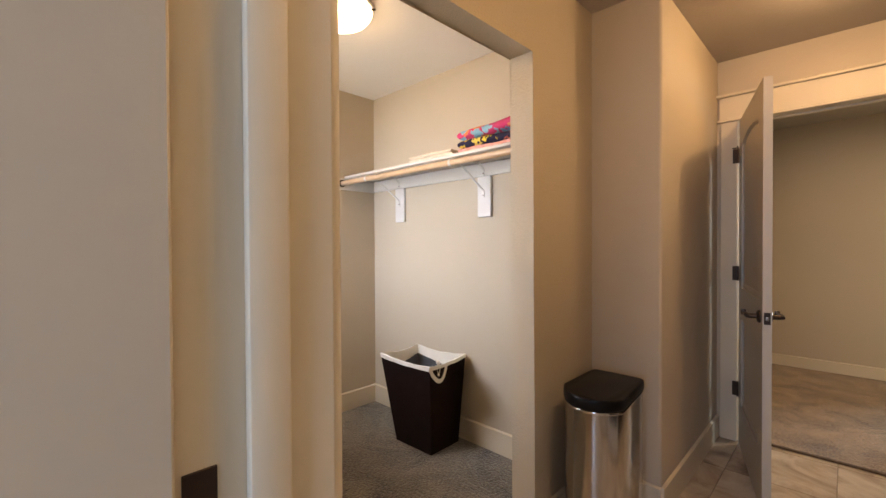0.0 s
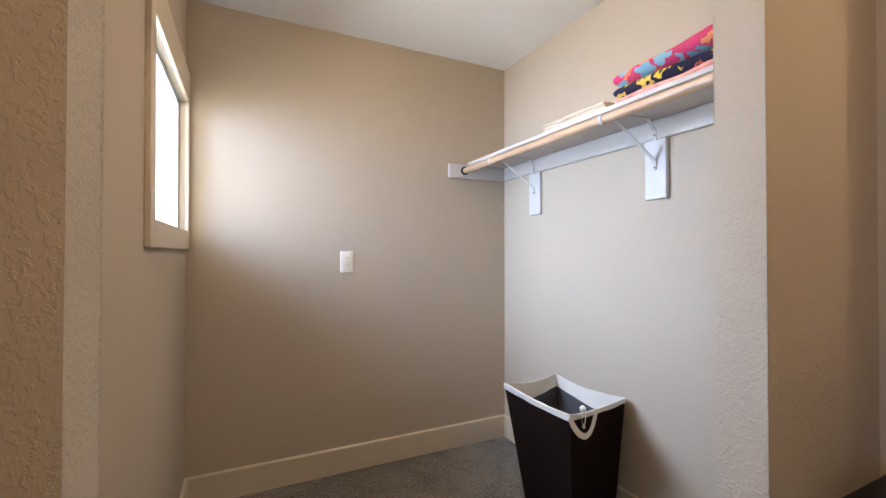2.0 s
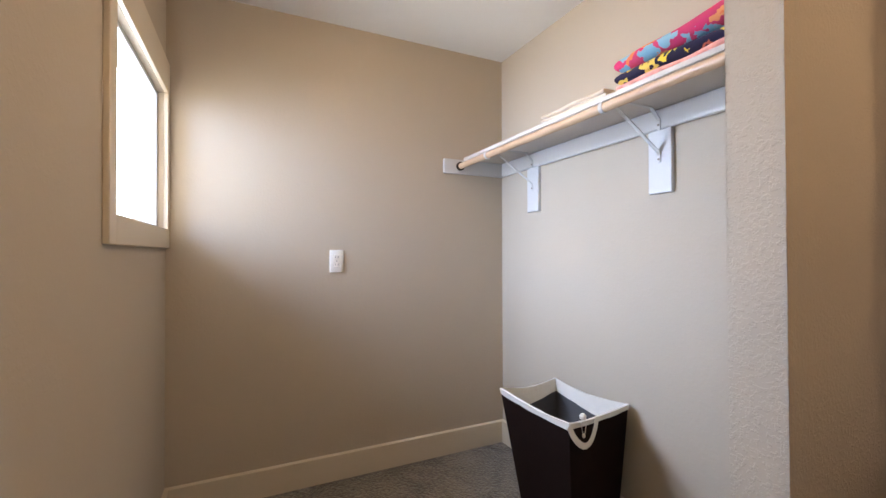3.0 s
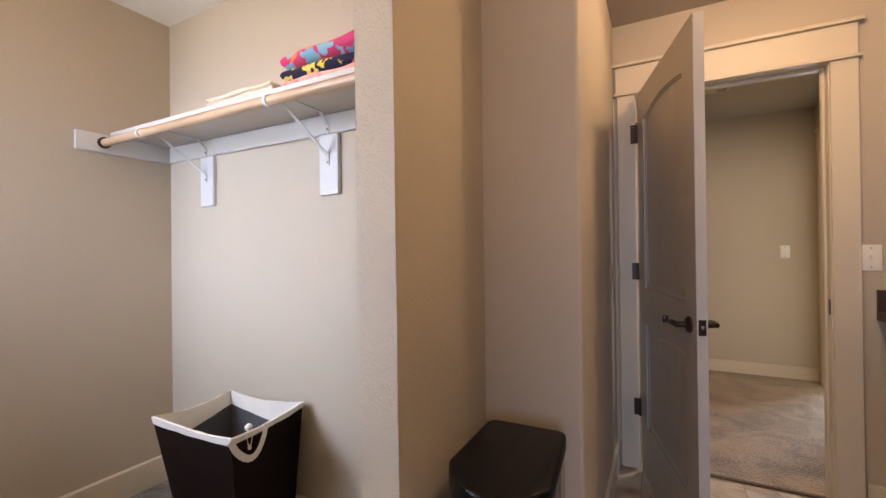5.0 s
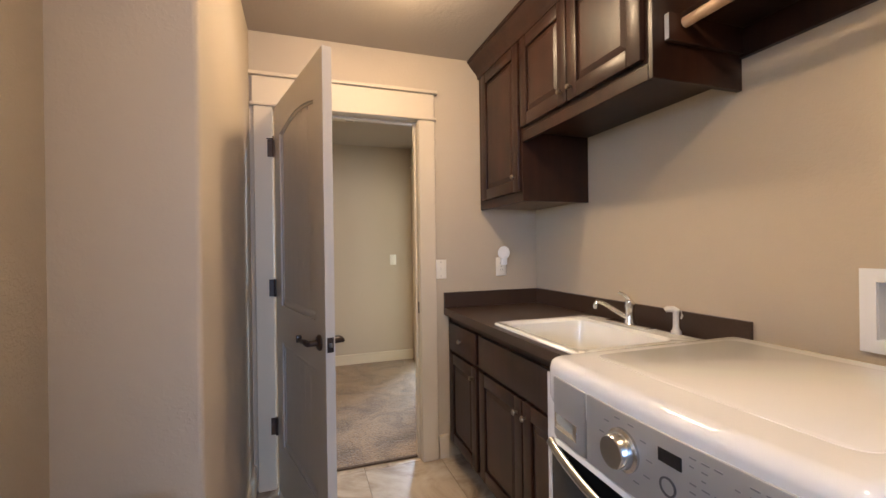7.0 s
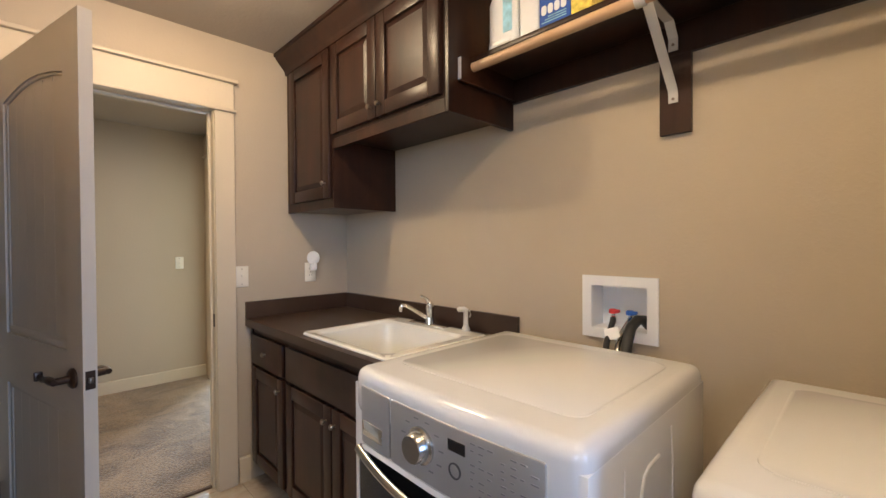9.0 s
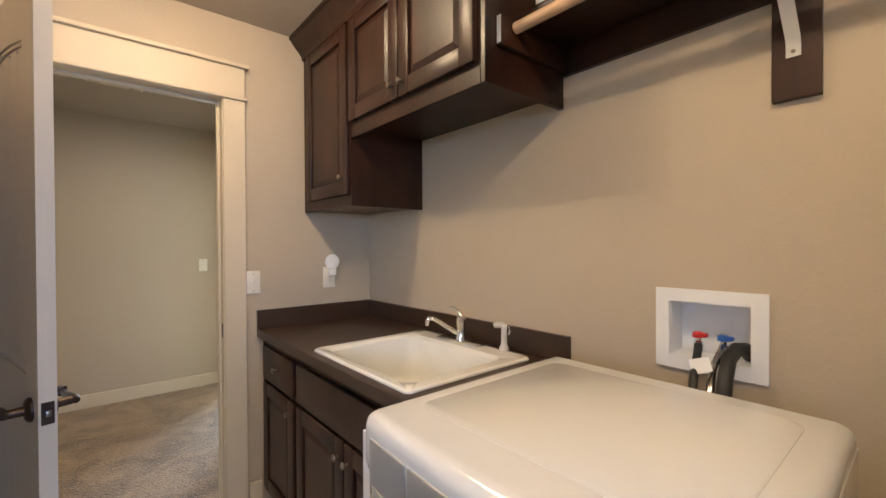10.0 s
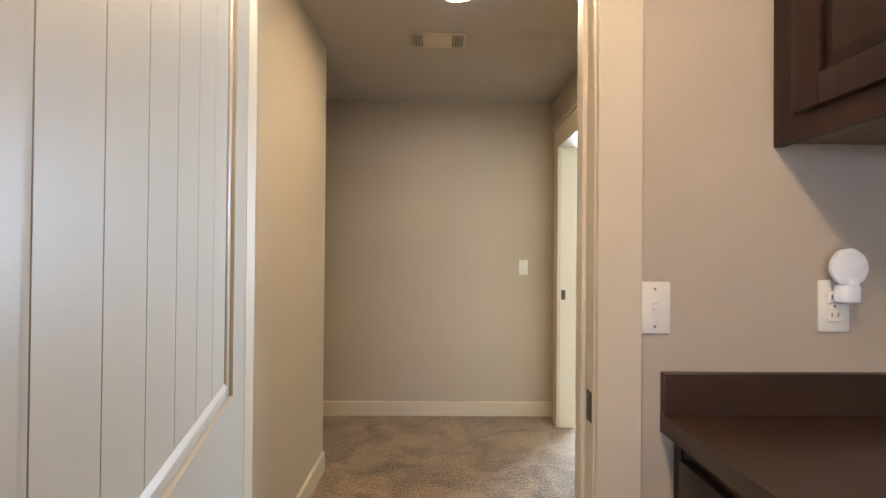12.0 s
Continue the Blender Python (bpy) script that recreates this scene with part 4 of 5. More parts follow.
    part("grip_recess", sheet(None, dz1 - 0.008, 0.0055, 0.002), M_RECESS, door, "black grip recess")
    part("door_glass", sheet(dz0 + 0.02, None, -0.004, 0.006), M_GLASSDARK, door, "dark glossy door glass")
    rim = bmesh.new()
    bm_tube(rim, [(front(y) - 0.006, y, q) for y, q in arc], 0.013, 12)
    part("door_rim", rim, M_SATIN, door, "silver grip band")
    yb, zb = arc[12]
    badge = part("badge", boxes(((front(yb) - 0.018, yb - 0.026, zb - 0.012), (front(yb) - 0.010, yb + 0.026, zb + 0.012)), r=0.002), M_CHROME, door, "small chrome badge plate")
    part("badge_inset", boxes(((front(yb) - 0.019, yb - 0.021, zb - 0.008), (front(yb) - 0.017, yb + 0.021, zb + 0.008)), r=0.0006, seg=1), M_DGREY, badge)
    return a


washer = appliance(1.240, 1.920, 0.375, 1.050, 0.989, "white front-loading washer with silver control panel", "washer")
dryer = appliance(0.430, 1.104, 0.400, 1.052, 0.989, "white front-loading dryer beside the washer", "dryer")


def outlet_box():
    bx = thing("washer_outlet_box", (E, 1.547, 0.975), "white recessed washer outlet box with red and blue valves", "outlet box")
    y0, y1, z0, z1 = 1.413, 1.682, 0.975, 1.203
    part("face_frame", boxes(((E - 0.010, y0, z0), (E - 0.0005, BY0 + 0.002, z1)), ((E - 0.010, BY1 - 0.002, z0), (E - 0.0005, y1, z1)), ((E - 0.010, BY0 + 0.002, z0), (E - 0.0005, BY1 - 0.002, BZ0 + 0.002)), ((E - 0.010, BY0 + 0.002, BZ1 - 0.002), (E - 0.0005, BY1 - 0.002, z1))), M_JUG, bx)
    part("recess", boxes(((E + 0.085, BY0, BZ0), (E + 0.09, BY1, BZ1)), ((E, BY0 - 0.0005, BZ0), (E + 0.085, BY0 + 0.003, BZ1)), ((E, BY1 - 0.003, BZ0), (E + 0.085, BY1 + 0.0005, BZ1)), ((E, BY0 + 0.003, BZ0 - 0.0005), (E + 0.085, BY1 - 0.003, BZ0 + 0.003)), ((E, BY0 + 0.003, BZ1 - 0.003), (E + 0.085, BY1 - 0.003, BZ1 + 0.0005))), M_JUG, bx)
    for y, mat, lab in ((1.583, M_RED, "red valve knob"), (1.521, M_BLUE, "blue valve knob")):
        v = bmesh.new()
        bm_lathe(v, [(0.009, -0.030), (0.012, -0.022), (0.012, -0.004), (0.008, 0.0), (0.008, 0.008)], (E + 0.035, y, 1.055), 16)
        valve = part("valve", v, M_CHROME, bx)
        kb = bmesh.new()
        bm_lathe(kb, [(0.008, 0.0), (0.015, 0.002), (0.015, 0.014), (0.010, 0.018)], (E + 0.032, y, 1.062), 10)
        bm_box(kb, (E + 0.022, y - 0.024, 1.066), (E + 0.042, y - 0.006, 1.078), 0.003, 1)
        part("valve_knob", kb, mat, valve, lab)
    h = bmesh.new()
    bm_tube(h, [(E + 0.033, 1.583, 1.045), (E + 0.015, 1.578, 1.032), (E - 0.03, 1.568, 1.008), (E - 0.085, 1.556, 0.975), (E - 0.12, 1.548, 0.92), (E - 0.125, 1.545, 0.70)], 0.0105, 12)
    part("hot_hose", h, M_RUBBER, bx)
    h = bmesh.new()
    bm_tube(h, [(E + 0.033, 1.521, 1.045), (E + 0.015, 1.523, 1.032), (E - 0.03, 1.522, 1.01), (E - 0.085, 1.515, 0.975), (E - 0.12, 1.510, 0.92), (E - 0.125, 1.510, 0.70)], 0.0105, 12)
    part("cold_hose", h, M_STEEL, bx)
    h = bmesh.new()
    bm_tube(h, [(E + 0.05, 1.464, 1.030), (E + 0.025, 1.470, 1.052), (E - 0.01, 1.480, 1.056), (E - 0.05, 1.486, 1.035), (E - 0.085, 1.484, 0.995), (E - 0.115, 1.480, 0.94), (E - 0.12, 1.478, 0.70)], 0.0175, 14)
    part("drain_hose", h, M_RUBBER, bx)
    tg = boxes(((-0.001, -0.026, -0.020), (0.001, 0.024, 0.022)), r=0.0004, seg=1)
    tg.transform(Matrix.Translation((E - 0.060, 1.548, 1.006)) @ Euler((radians(-22), radians(30), 0)).to_matrix().to_4x4())
    part("hose_tag", tg, M_JUG, bx, "white tag wrapped round the hoses")


outlet_box()

# shelf over the washer
SZ = 2.020
sh = thing("wall_shelf", (1.1, 1.2, SZ), "dark-stained wooden shelf with cleats above the washer", "shelf")
part("shelf_board", boxes(((0.955, S + 0.01, SZ), (E, 2.0, SZ + 0.019)), r=0.003, seg=2), M_DARK, sh)
part("wall_cleat", boxes(((E - 0.019, S + 0.01, 1.922), (E, 2.0, SZ)), r=0.001, seg=1), M_DARK, sh)
part("end_cleat", boxes(((0.885, 1.982, 1.932), (E - 0.019, 2.0, SZ)), r=0.001, seg=1), M_DARK, sh)
part("cleat_end_grain", boxes(((0.8838, 1.983, 1.937), (0.885, 1.999, SZ - 0.002))), M_COAX, sh)
part("bracket_plate", boxes(((E - 0.019, 1.314, 1.672), (E, 1.406, 1.922)), r=0.001, seg=1), M_DARK, sh)
rod = bmesh.new()
bm_cyl(rod, (0.945, S + 0.02, 1.992), (0.945, 1.975, 1.992), 0.0175, n=24)
solid("hanging_rod", rod, M_ROD_Y, "pale wooden hanging rod under the dark shelf", "closet rod", at=(0.945, 1.2, 1.992))


def strap(pts, w, t, along):
    """A flat metal strap through the points, w wide along the unit axis, t thick."""
    bm = bmesh.new()
    pts, along = [Vector(p) for p in pts], Vector(along)
    rings = []
    for i, p in enumerate(pts):
        d = (pts[min(i + 1, len(pts) - 1)] - pts[max(i - 1, 0)]).normalized()
        up = d.cross(along).normalized()
        rings.append([bm.verts.new(p + along * (w / 2 * a) + up * (t / 2 * b)) for a, b in ((-1, -1), (1, -1), (1, 1), (-1, 1))])
    for a, b in zip(rings, rings[1:]):
        for k in range(4):
            bm.faces.new((a[k], a[(k + 1) % 4], b[(k + 1) % 4], b[k]))
    bm.faces.new(list(reversed(rings[0]))), bm.faces.new(rings[-1])
    return bm


def hook_bracket(name, wall, out, along, z_low, z_shelf, reach, rod_z, label, group, w=0.024):
    """A shelf-and-rod bracket: wall point, unit vector out of the wall, reach to the rod."""
    wall, out = Vector((*wall, 0)), Vector((*out, 0))

    def at(d, z):
        p = wall + out * d
        return (p.x, p.y, z)

    b = thing(name, at(0, z_low), label, "shelf bracket", group)
    part("brace", strap([at(0.003, z_low - 0.012), at(0.003, z_low + 0.014), at(0.010, z_low + 0.03), at(reach - 0.05, z_shelf - 0.022), at(reach - 0.03, z_shelf - 0.006)], w, 0.003, along), M_WHITE, b)
    part("arm", strap([at(0.003, z_shelf - 0.085), at(0.003, z_shelf - 0.045), at(0.045, z_shelf - 0.0045), at(reach - 0.03, z_shelf - 0.0045)], w, 0.003, along), M_WHITE, b)
    hk = [at(reach - 0.03, z_shelf - 0.004)]
    for k in range(9):
        a = radians(85 - 200 * k / 8)
        hk.append(at(reach + 0.0205 * math.cos(a), rod_z + 0.0205 * math.sin(a)))
    part("rod_hook", strap(hk, w, 0.003, along), M_WHITE, b)
    for z in (z_low, z_shelf - 0.065):
        sc = bmesh.new()
        bm_cyl(sc, at(0.004, z), at(0.007, z), 0.0045, n=10)
        part("screw", sc, M_NICKEL, b)
    return b


hook_bracket("shelf_bracket", (E - 0.019, 1.364), (-1, 0), (0, 1, 0), 1.782, SZ, E - 0.019 - 0.945, 1.992, "white metal shelf and rod bracket under the dark shelf", "", 0.028)

# things on the laundry shelf
TZ = SZ + 0.019


def jug():
    j = thing("detergent_jug", (1.02, 1.865, TZ), "white plastic detergent jug with light blue label on the dark shelf", "detergent jug")
    bm = bmesh.new()
    secs = [(0.0, 0.90), (0.008, 1.0), (0.03, 1.0), (0.036, 0.965), (0.05, 0.97), (0.17, 0.95), (0.20, 0.80), (0.225, 0.45), (0.235, 0.36)]
    rings = []
    for z, k in secs:
        rings.append([bm.verts.new((1.02 + (p - 0) * k, 1.865 + q * k, TZ + z)) for p, q in rrect(-0.055, 0.055, -0.066, 0.066, 0.028, 5)])
    for a, b in zip(rings, rings[1:]):
        for k in range(len(a)):
            bm.faces.new((a[k], a[(k + 1) % len(a)], b[(k + 1) % len(b)], b[k]))
    bm.faces.new(list(reversed(rings[0]))), bm.faces.new(rings[-1])
    part("bottle", bm, M_JUG, j)
    part("label", boxes(((0.9655, 1.812, TZ + 0.045), (0.968, 1.852, TZ + 0.165)), r=0.0008, seg=1), M_LABELBLUE, j, "light blue printed label")
    c = bmesh.new()
    bm_lathe(c, [(0.026, 0), (0.026, 0.03), (0.022, 0.034)], (1.02, 1.865, TZ + 0.235), 20)
    part("cap", c, M_BLUE, j)


jug()
k2 = thing("bleach_bottle", (1.02, 1.745, TZ), "plain white plastic bottle beside the detergent jug", "bottle")
bm = bmesh.new()
bm_prism(bm, rrect(0.968, 1.07, 1.705, 1.788, 0.018), "Z", TZ, TZ + 0.20, 0.01)
part("bottle", bm, M_JUG, k2)
bm = bmesh.new()
bm_lathe(bm, [(0.022, -0.004), (0.022, 0.028), (0.018, 0.032)], (1.02, 1.745, TZ + 0.20), 18)
part("cap", bm, M_BLUE, k2)
k3 = thing("detergent_box", (1.03, 1.60, TZ), "blue carton of laundry pods with a yellow end on the shelf", "carton")
part("carton", boxes(((0.966, 1.585, TZ), (1.09, 1.70, TZ + 0.18)), r=0.002, seg=1), M_BOXBLUE, k3)
part("yellow_panel", boxes(((0.966, 1.515, TZ), (1.09, 1.5848, TZ + 0.18)), r=0.002, seg=1), M_YELLOW, k3, "yellow printed end panel")
bm = bmesh.new()
for q in range(4):
    bm_prism(bm, rrect(1.600 + q * 0.024, 1.619 + q * 0.024, TZ + 0.040, TZ + 0.072, 0.008, 3), "X", 0.9648, 0.9662)
part("printed_pods", bm, M_JUG, k3, "row of printed white pod shapes")
bm = bmesh.new()
for q in range(3):
    bm_box(bm, (0.9650, 1.60, TZ + 0.014 + q * 0.008), (0.9662, 1.69 - 0.012 * q, TZ + 0.017 + q * 0.008))
part("printed_lines", bm, M_LABELBLUE, k3)

# ---- closet ----
cs = thing("closet_shelf", (-1.8, 2.0, 1.77), "white painted closet shelf on white cleats", "shelf")
part("shelf_board", boxes(((CW + 0.001, 1.868, 1.762), (W0, CN, 1.780)), r=0.003, seg=2), M_MELAMINE, cs)
part("wall_cleat", boxes(((CW + 0.02, CN - 0.019, 1.680), (W0, CN, 1.762)), r=0.009, seg=4), M_WHITE, cs)
part("end_cleat", boxes(((CW, 1.731, 1.678), (CW + 0.019, CN, 1.762)), r=0.002, seg=1), M_WHITE, cs)
for x in (-2.236, -1.449):
    part("bracket_plate", boxes(((x - 0.05, CN - 0.019, 1.435), (x + 0.05, CN, 1.680)), r=0.003, seg=1), M_WHITE, cs)
    hook_bracket("shelf_bracket", (x, CN - 0.019), (0, -1), (1, 0, 0), 1.565, 1.762, CN - 0.019 - 1.835, 1.722, "white metal shelf and rod bracket on a white plate", "closet shelf brackets", 0.015)
rod = bmesh.new()
bm_cyl(rod, (CW + 0.019, 1.835, 1.722), (W0, 1.835, 1.722), 0.0175, n=24)
solid("closet_rod", rod, M_ROD, "pale wooden closet rod", "closet rod", at=(-1.75, 1.835, 1.722))
bm = bmesh.new()
bm_lathe(bm, [(0.019, 0.0), (0.026, 0.0), (0.026, 0.012), (0.019, 0.012)], (CW + 0.019, 1.835, 1.722), 24, "X")
solid("rod_socket", bm, M_BRONZE, "dark round rod socket on the white cleat", "rod socket", at=(CW + 0.019, 1.835, 1.722))


def folded(name, x0, x1, y0, y1, z0, z1, mat, label, category, seed, layers=1, lift=0.0):
    """A folded cloth: soft layers with round fold edges and slight waves; lift raises the +x end."""
    t = thing(name, ((x0 + x1) / 2, (y0 + y1) / 2, z0), label, category)
    rng = random.Random(seed)
    h = (z1 - z0) / layers
    for q in range(layers):
        bm = bmesh.new()
        nx, ny = 34, 22
        dx0, dx1, dy = rng.uniform(-0.006, 0.006), rng.uniform(-0.008, 0.008), rng.uniform(-0.005, 0.005)
        ph = rng.uniform(0, 6)
        top, bot = [], []
        for i in range(nx + 1):
            rt, rb = [], []
            for j in range(ny + 1):
                u, v = 0.5 - 0.5 * math.cos(math.pi * i / nx), 0.5 - 0.5 * math.cos(math.pi * j / ny)
                x = x0 + dx0 + (x1 - x0 + dx1) * u
                y = y0 + dy + (y1 - y0) * v
                edge = min(u * (x1 - x0), (1 - u) * (x1 - x0), v * (y1 - y0), (1 - v) * (y1 - y0))
                e = min(1.0, edge / (h * 0.8))
                puff = math.sqrt(max(0.0, 1 - (1 - e) ** 2))
                wave = 0.05 * h * math.sin(7 * u + ph) + 0.16 * h * noise.noise(Vector((x * 9, y * 9, seed + q)))
                y += 0.004 * math.sin(11 * u + ph)
                zm = z0 + h * (q + 0.5) + lift * u
                rt.append(bm.verts.new((x, y, zm + (h * 0.5 + wave) * puff)))
                rb.append(bm.verts.new((x, y, max(z0 + lift * u + 0.0005, zm - h * 0.5 * puff))))
            top.append(rt), bot.append(rb)
        for i in range(nx):
            for j in range(ny):
                bm.faces.new((top[i][j], top[i + 1][j], top[i + 1][j + 1], top[i][j + 1]))
                bm.faces.new((bot[i][j], bot[i][j + 1], bot[i + 1][j + 1], bot[i + 1][j]))
        bmesh.ops.remove_doubles(bm, verts=bm.verts, dist=0.0004)
        rim = [e for e in bm.edges if len(e.link_faces) == 1]
        if rim:
            bmesh.ops.holes_fill(bm, edges=rim, sides=0)
        part("fold", bm, mat, t)
    return t


CZ = 1.7805
folded("folded_towel", -1.84, -1.475, 1.875, 2.11, CZ, CZ + 0.034, M_TOWEL, "thin folded cream towel on the closet shelf", "towel", 3, 2)
folded("beach_towel", -1.43, -1.02, 1.875, 2.12, CZ, CZ + 0.020, M_CORAL, "folded coral and pink striped towel at the bottom of the stack", "towel", 4)
folded("beach_towel", -1.445, -1.03, 1.88, 2.12, CZ + 0.020, CZ + 0.070, M_NAVY, "folded navy beach towel with yellow flowers", "towel", 5)
folded("beach_towel", -1.455, -1.03, 1.885, 2.12, CZ + 0.066, CZ + 0.128, M_PINK, "folded pink beach towel with orange and turquoise flowers on top", "towel", 6, 1, 0.016)


def hamper():
    h = thing("hamper", (-1.78, 1.95, 0.028), "dark brown tapered laundry hamper with cream cloth liner", "hamper")
    top = [(-1.935, 1.712, 0.602), (-1.978, 2.058, 0.590), (-1.588, 2.108, 0.582), (-1.525, 1.737, 0.590)]
    bot = [(-1.93, 1.83, 0.028), (-1.945, 2.06, 0.028), (-1.63, 2.085, 0.028), (-1.625, 1.841, 0.028)]
    names = ("side_panel", "side_panel", "side_panel", "side_panel")
    ctr = Vector((-1.77, 1.93, 0))

    def edge(k, v, out=0.0, n=10, sag=0.016):
        """Points along side k at height share v, sagging in the middle at the top."""
        a, b = Vector(bot[k]).lerp(Vector(top[k]), v), Vector(bot[(k + 1) % 4]).lerp(Vector(top[(k + 1) % 4]), v)
        res = []
        for q in range(n + 1):
            p = a.lerp(b, q / n)
            d = Vector((p.x - ctr.x, p.y - ctr.y, 0)).normalized()
            s = math.sin(math.pi * q / n)
            p = p + d * (out - 0.010 * s * v)
            p.z -= sag * s * max(0.0, v * 8 - 7)
            res.append(p)
        return res

    for k in range(4):
        bm = bmesh.new()
        vs = [0, 0.25, 0.5, 0.75, 0.88, 0.94, 1.0]
        o = [[bm.verts.new(p) for p in edge(k, v)] for v in vs]
        i = [[bm.verts.new(p) for p in edge(k, v, -0.004)] for v in vs]
        for r in range(len(vs) - 1):
            for q in range(10):
                bm.faces.new((o[r][q], o[r][q + 1], o[r + 1][q + 1], o[r + 1][q]))
                bm.faces.new((i[r][q], i[r + 1][q], i[r + 1][q + 1], i[r][q + 1]))
        for q in range(10):
            bm.faces.new((o[-1][q], o[-1][q + 1], i[-1][q + 1], i[-1][q]))
        panel = part(names[k], bm, M_HAMPER, h)
        inside = bmesh.new()
        grid = [[inside.verts.new(p) for p in edge(k, v, -0.0055)] for v in vs[:-1]]
        for r in range(len(grid) - 1):
            for q in range(10):
                inside.faces.new((grid[r][q], grid[r + 1][q], grid[r + 1][q + 1], grid[r][q + 1]))
        part("inner_face", inside, M_HAMPERIN, panel, "dark grey coated inside")
        # liner folded over the rim
        lb = bmesh.new()
        rng = random.Random(k)
        cols = [edge(k, 1.0, 0.003), edge(k, 1.0, -0.006), edge(k, 0.80, -0.009, sag=0)]
        outer_low = edge(k, 0.962 if k in (0, 2) else 0.955, 0.003)
        depth = [0.80 + (0.13 * math.sin(math.pi * q / 10) if k == 2 else 0.10 * (q / 10 if k == 0 else 1 - q / 10)) for q in range(11)]
        inner_low = [edge(k, depth[q], -0.010, sag=0)[q] for q in range(11)]
        loops = [outer_low, [p + Vector((0, 0, 0.002)) for p in cols[0]], [p + Vector((0, 0, 0.0035)) for p in cols[1]], inner_low]
        rows = [[lb.verts.new(p + Vector((0, 0, rng.uniform(-0.0015, 0.0015)))) for p in lp] for lp in loops]
        for r in range(3):
            for q in range(10):
                lb.faces.new((rows[r][q], rows[r][q + 1], rows[r + 1][q + 1], rows[r + 1][q]))
        part("liner", lb, M_LINER, h, "cream cotton liner folded over the rim")
    fl = bmesh.new()
    fl.faces.new([fl.verts.new((x, y, 0.032)) for x, y, _ in bot])
    part("bottom", fl, M_HAMPER, h)
    # strap handle and cord on the front-right side
    a, b = Vector(top[3]), Vector(top[2])
    out = Vector((0.985, 0.17, 0)).normalized()
    s0, s1 = a.lerp(b, -0.02), a.lerp(b, 0.42)
    pts = []
    for q in range(11):
        u = q / 10
        p = s0.lerp(s1, u) + out * (0.006 + 0.012 * math.sin(math.pi * u))
        p.z += -0.085 * math.sin(math.pi * u) ** 0.75 - 0.004
        pts.append(p)
    bm = bmesh.new()
    rows = []
    for q, p in enumerate(pts):
        d = (pts[min(q + 1, 10)] - pts[max(q - 1, 0)]).normalized()
        w = d.cross(out).normalized() * 0.0115
        rows.append([bm.verts.new(p + w + out * 0.001), bm.verts.new(p - w + out * 0.001), bm.verts.new(p - w - out * 0.001), bm.verts.new(p + w - out * 0.001)])
    for p, q in zip(rows, rows[1:]):
        for k in range(4):
            bm.faces.new((p[k], p[(k + 1) % 4], q[(k + 1) % 4], q[k]))
    part("strap_handle", bm, M_LINER, h, "cream cloth strap handle")
    c = a.lerp(b, 0.19) + out * 0.006
    bm = bmesh.new()
    for sgn in (-1, 1):
        bm_tube(bm, [c + Vector((0, sgn * 0.003, 0.012)), c + Vector((0.004, sgn * 0.012, -0.012)), c + Vector((0.005, sgn * 0.006, -0.042)), c + Vector((0.004, 0, -0.052))], 0.0018, 6)
    bm_lathe(bm, [(0.002, -0.062), (0.006, -0.058), (0.006, -0.050), (0.002, -0.046)], c + Vector((0.004, 0, 0)), 10)
    bm_lathe(bm, [(0.003, 0.004), (0.012, 0.008), (0.013, 0.018), (0.006, 0.026)], c, 12)
    part("drawstring", bm, M_LINER, h, "cream drawstring cord with a toggle")


hamper()


def trash_can():
    c = thing("trash_can", (-0.63, 1.92, 0), "stainless steel step trash can with black lid in the alcove", "trash can")
    bl, br, fr, fl = (-0.752, 2.088), (-0.512, 2.092), (-0.488, 1.775), (-0.752, 1.795)

    def outline(k):
        pts = [fl]
        for q in range(1, 14):
            u = q / 14
            x, y = fl[0] + (fr[0] - fl[0]) * u, fl[1] + (fr[1] - fl[1]) * u
            pts.append((x, y - 0.105 * math.sin(math.pi * u) ** 0.7))
        pts.append(fr)
        for (cx, cy), a0 in (((br[0] - 0.03, br[1] - 0.03), 0), ((bl[0] + 0.03, bl[1] - 0.03), 90)):
            pts += [(cx + 0.03 * math.cos(radians(a0 + 30 * q)), cy + 0.03 * math.sin(radians(a0 + 30 * q))) for q in range(4)]
        cx, cy = -0.625, 1.93
        return [(cx + (x - cx) * k, cy + (y - cy) * k) for x, y in pts]

    for nm, mat, k, z0, z1, r in (("base", M_BLACK, 0.97, 0.0, 0.03, 0.004), ("body", M_STEEL, 0.965, 0.03, 0.612, 0.0), ("rim", M_CHROME, 0.985, 0.612, 0.622, 0.003), ("lid", M_BLACK, 1.0, 0.624, 0.672, 0.010)):
        bm = bmesh.new()
        bm_prism(bm, outline(k), "Z", z0, z1, r)
        part(nm, bm, mat, c, {"body": "brushed stainless steel body", "lid": "black plastic lid"}.get(nm, ""))
    bm = bmesh.new()
    bm_box(bm, (-0.67, 1.635, 0.012), (-0.59, 1.70, 0.024), 0.004)
    part("pedal", bm, M_BLACK, c)


trash_can()


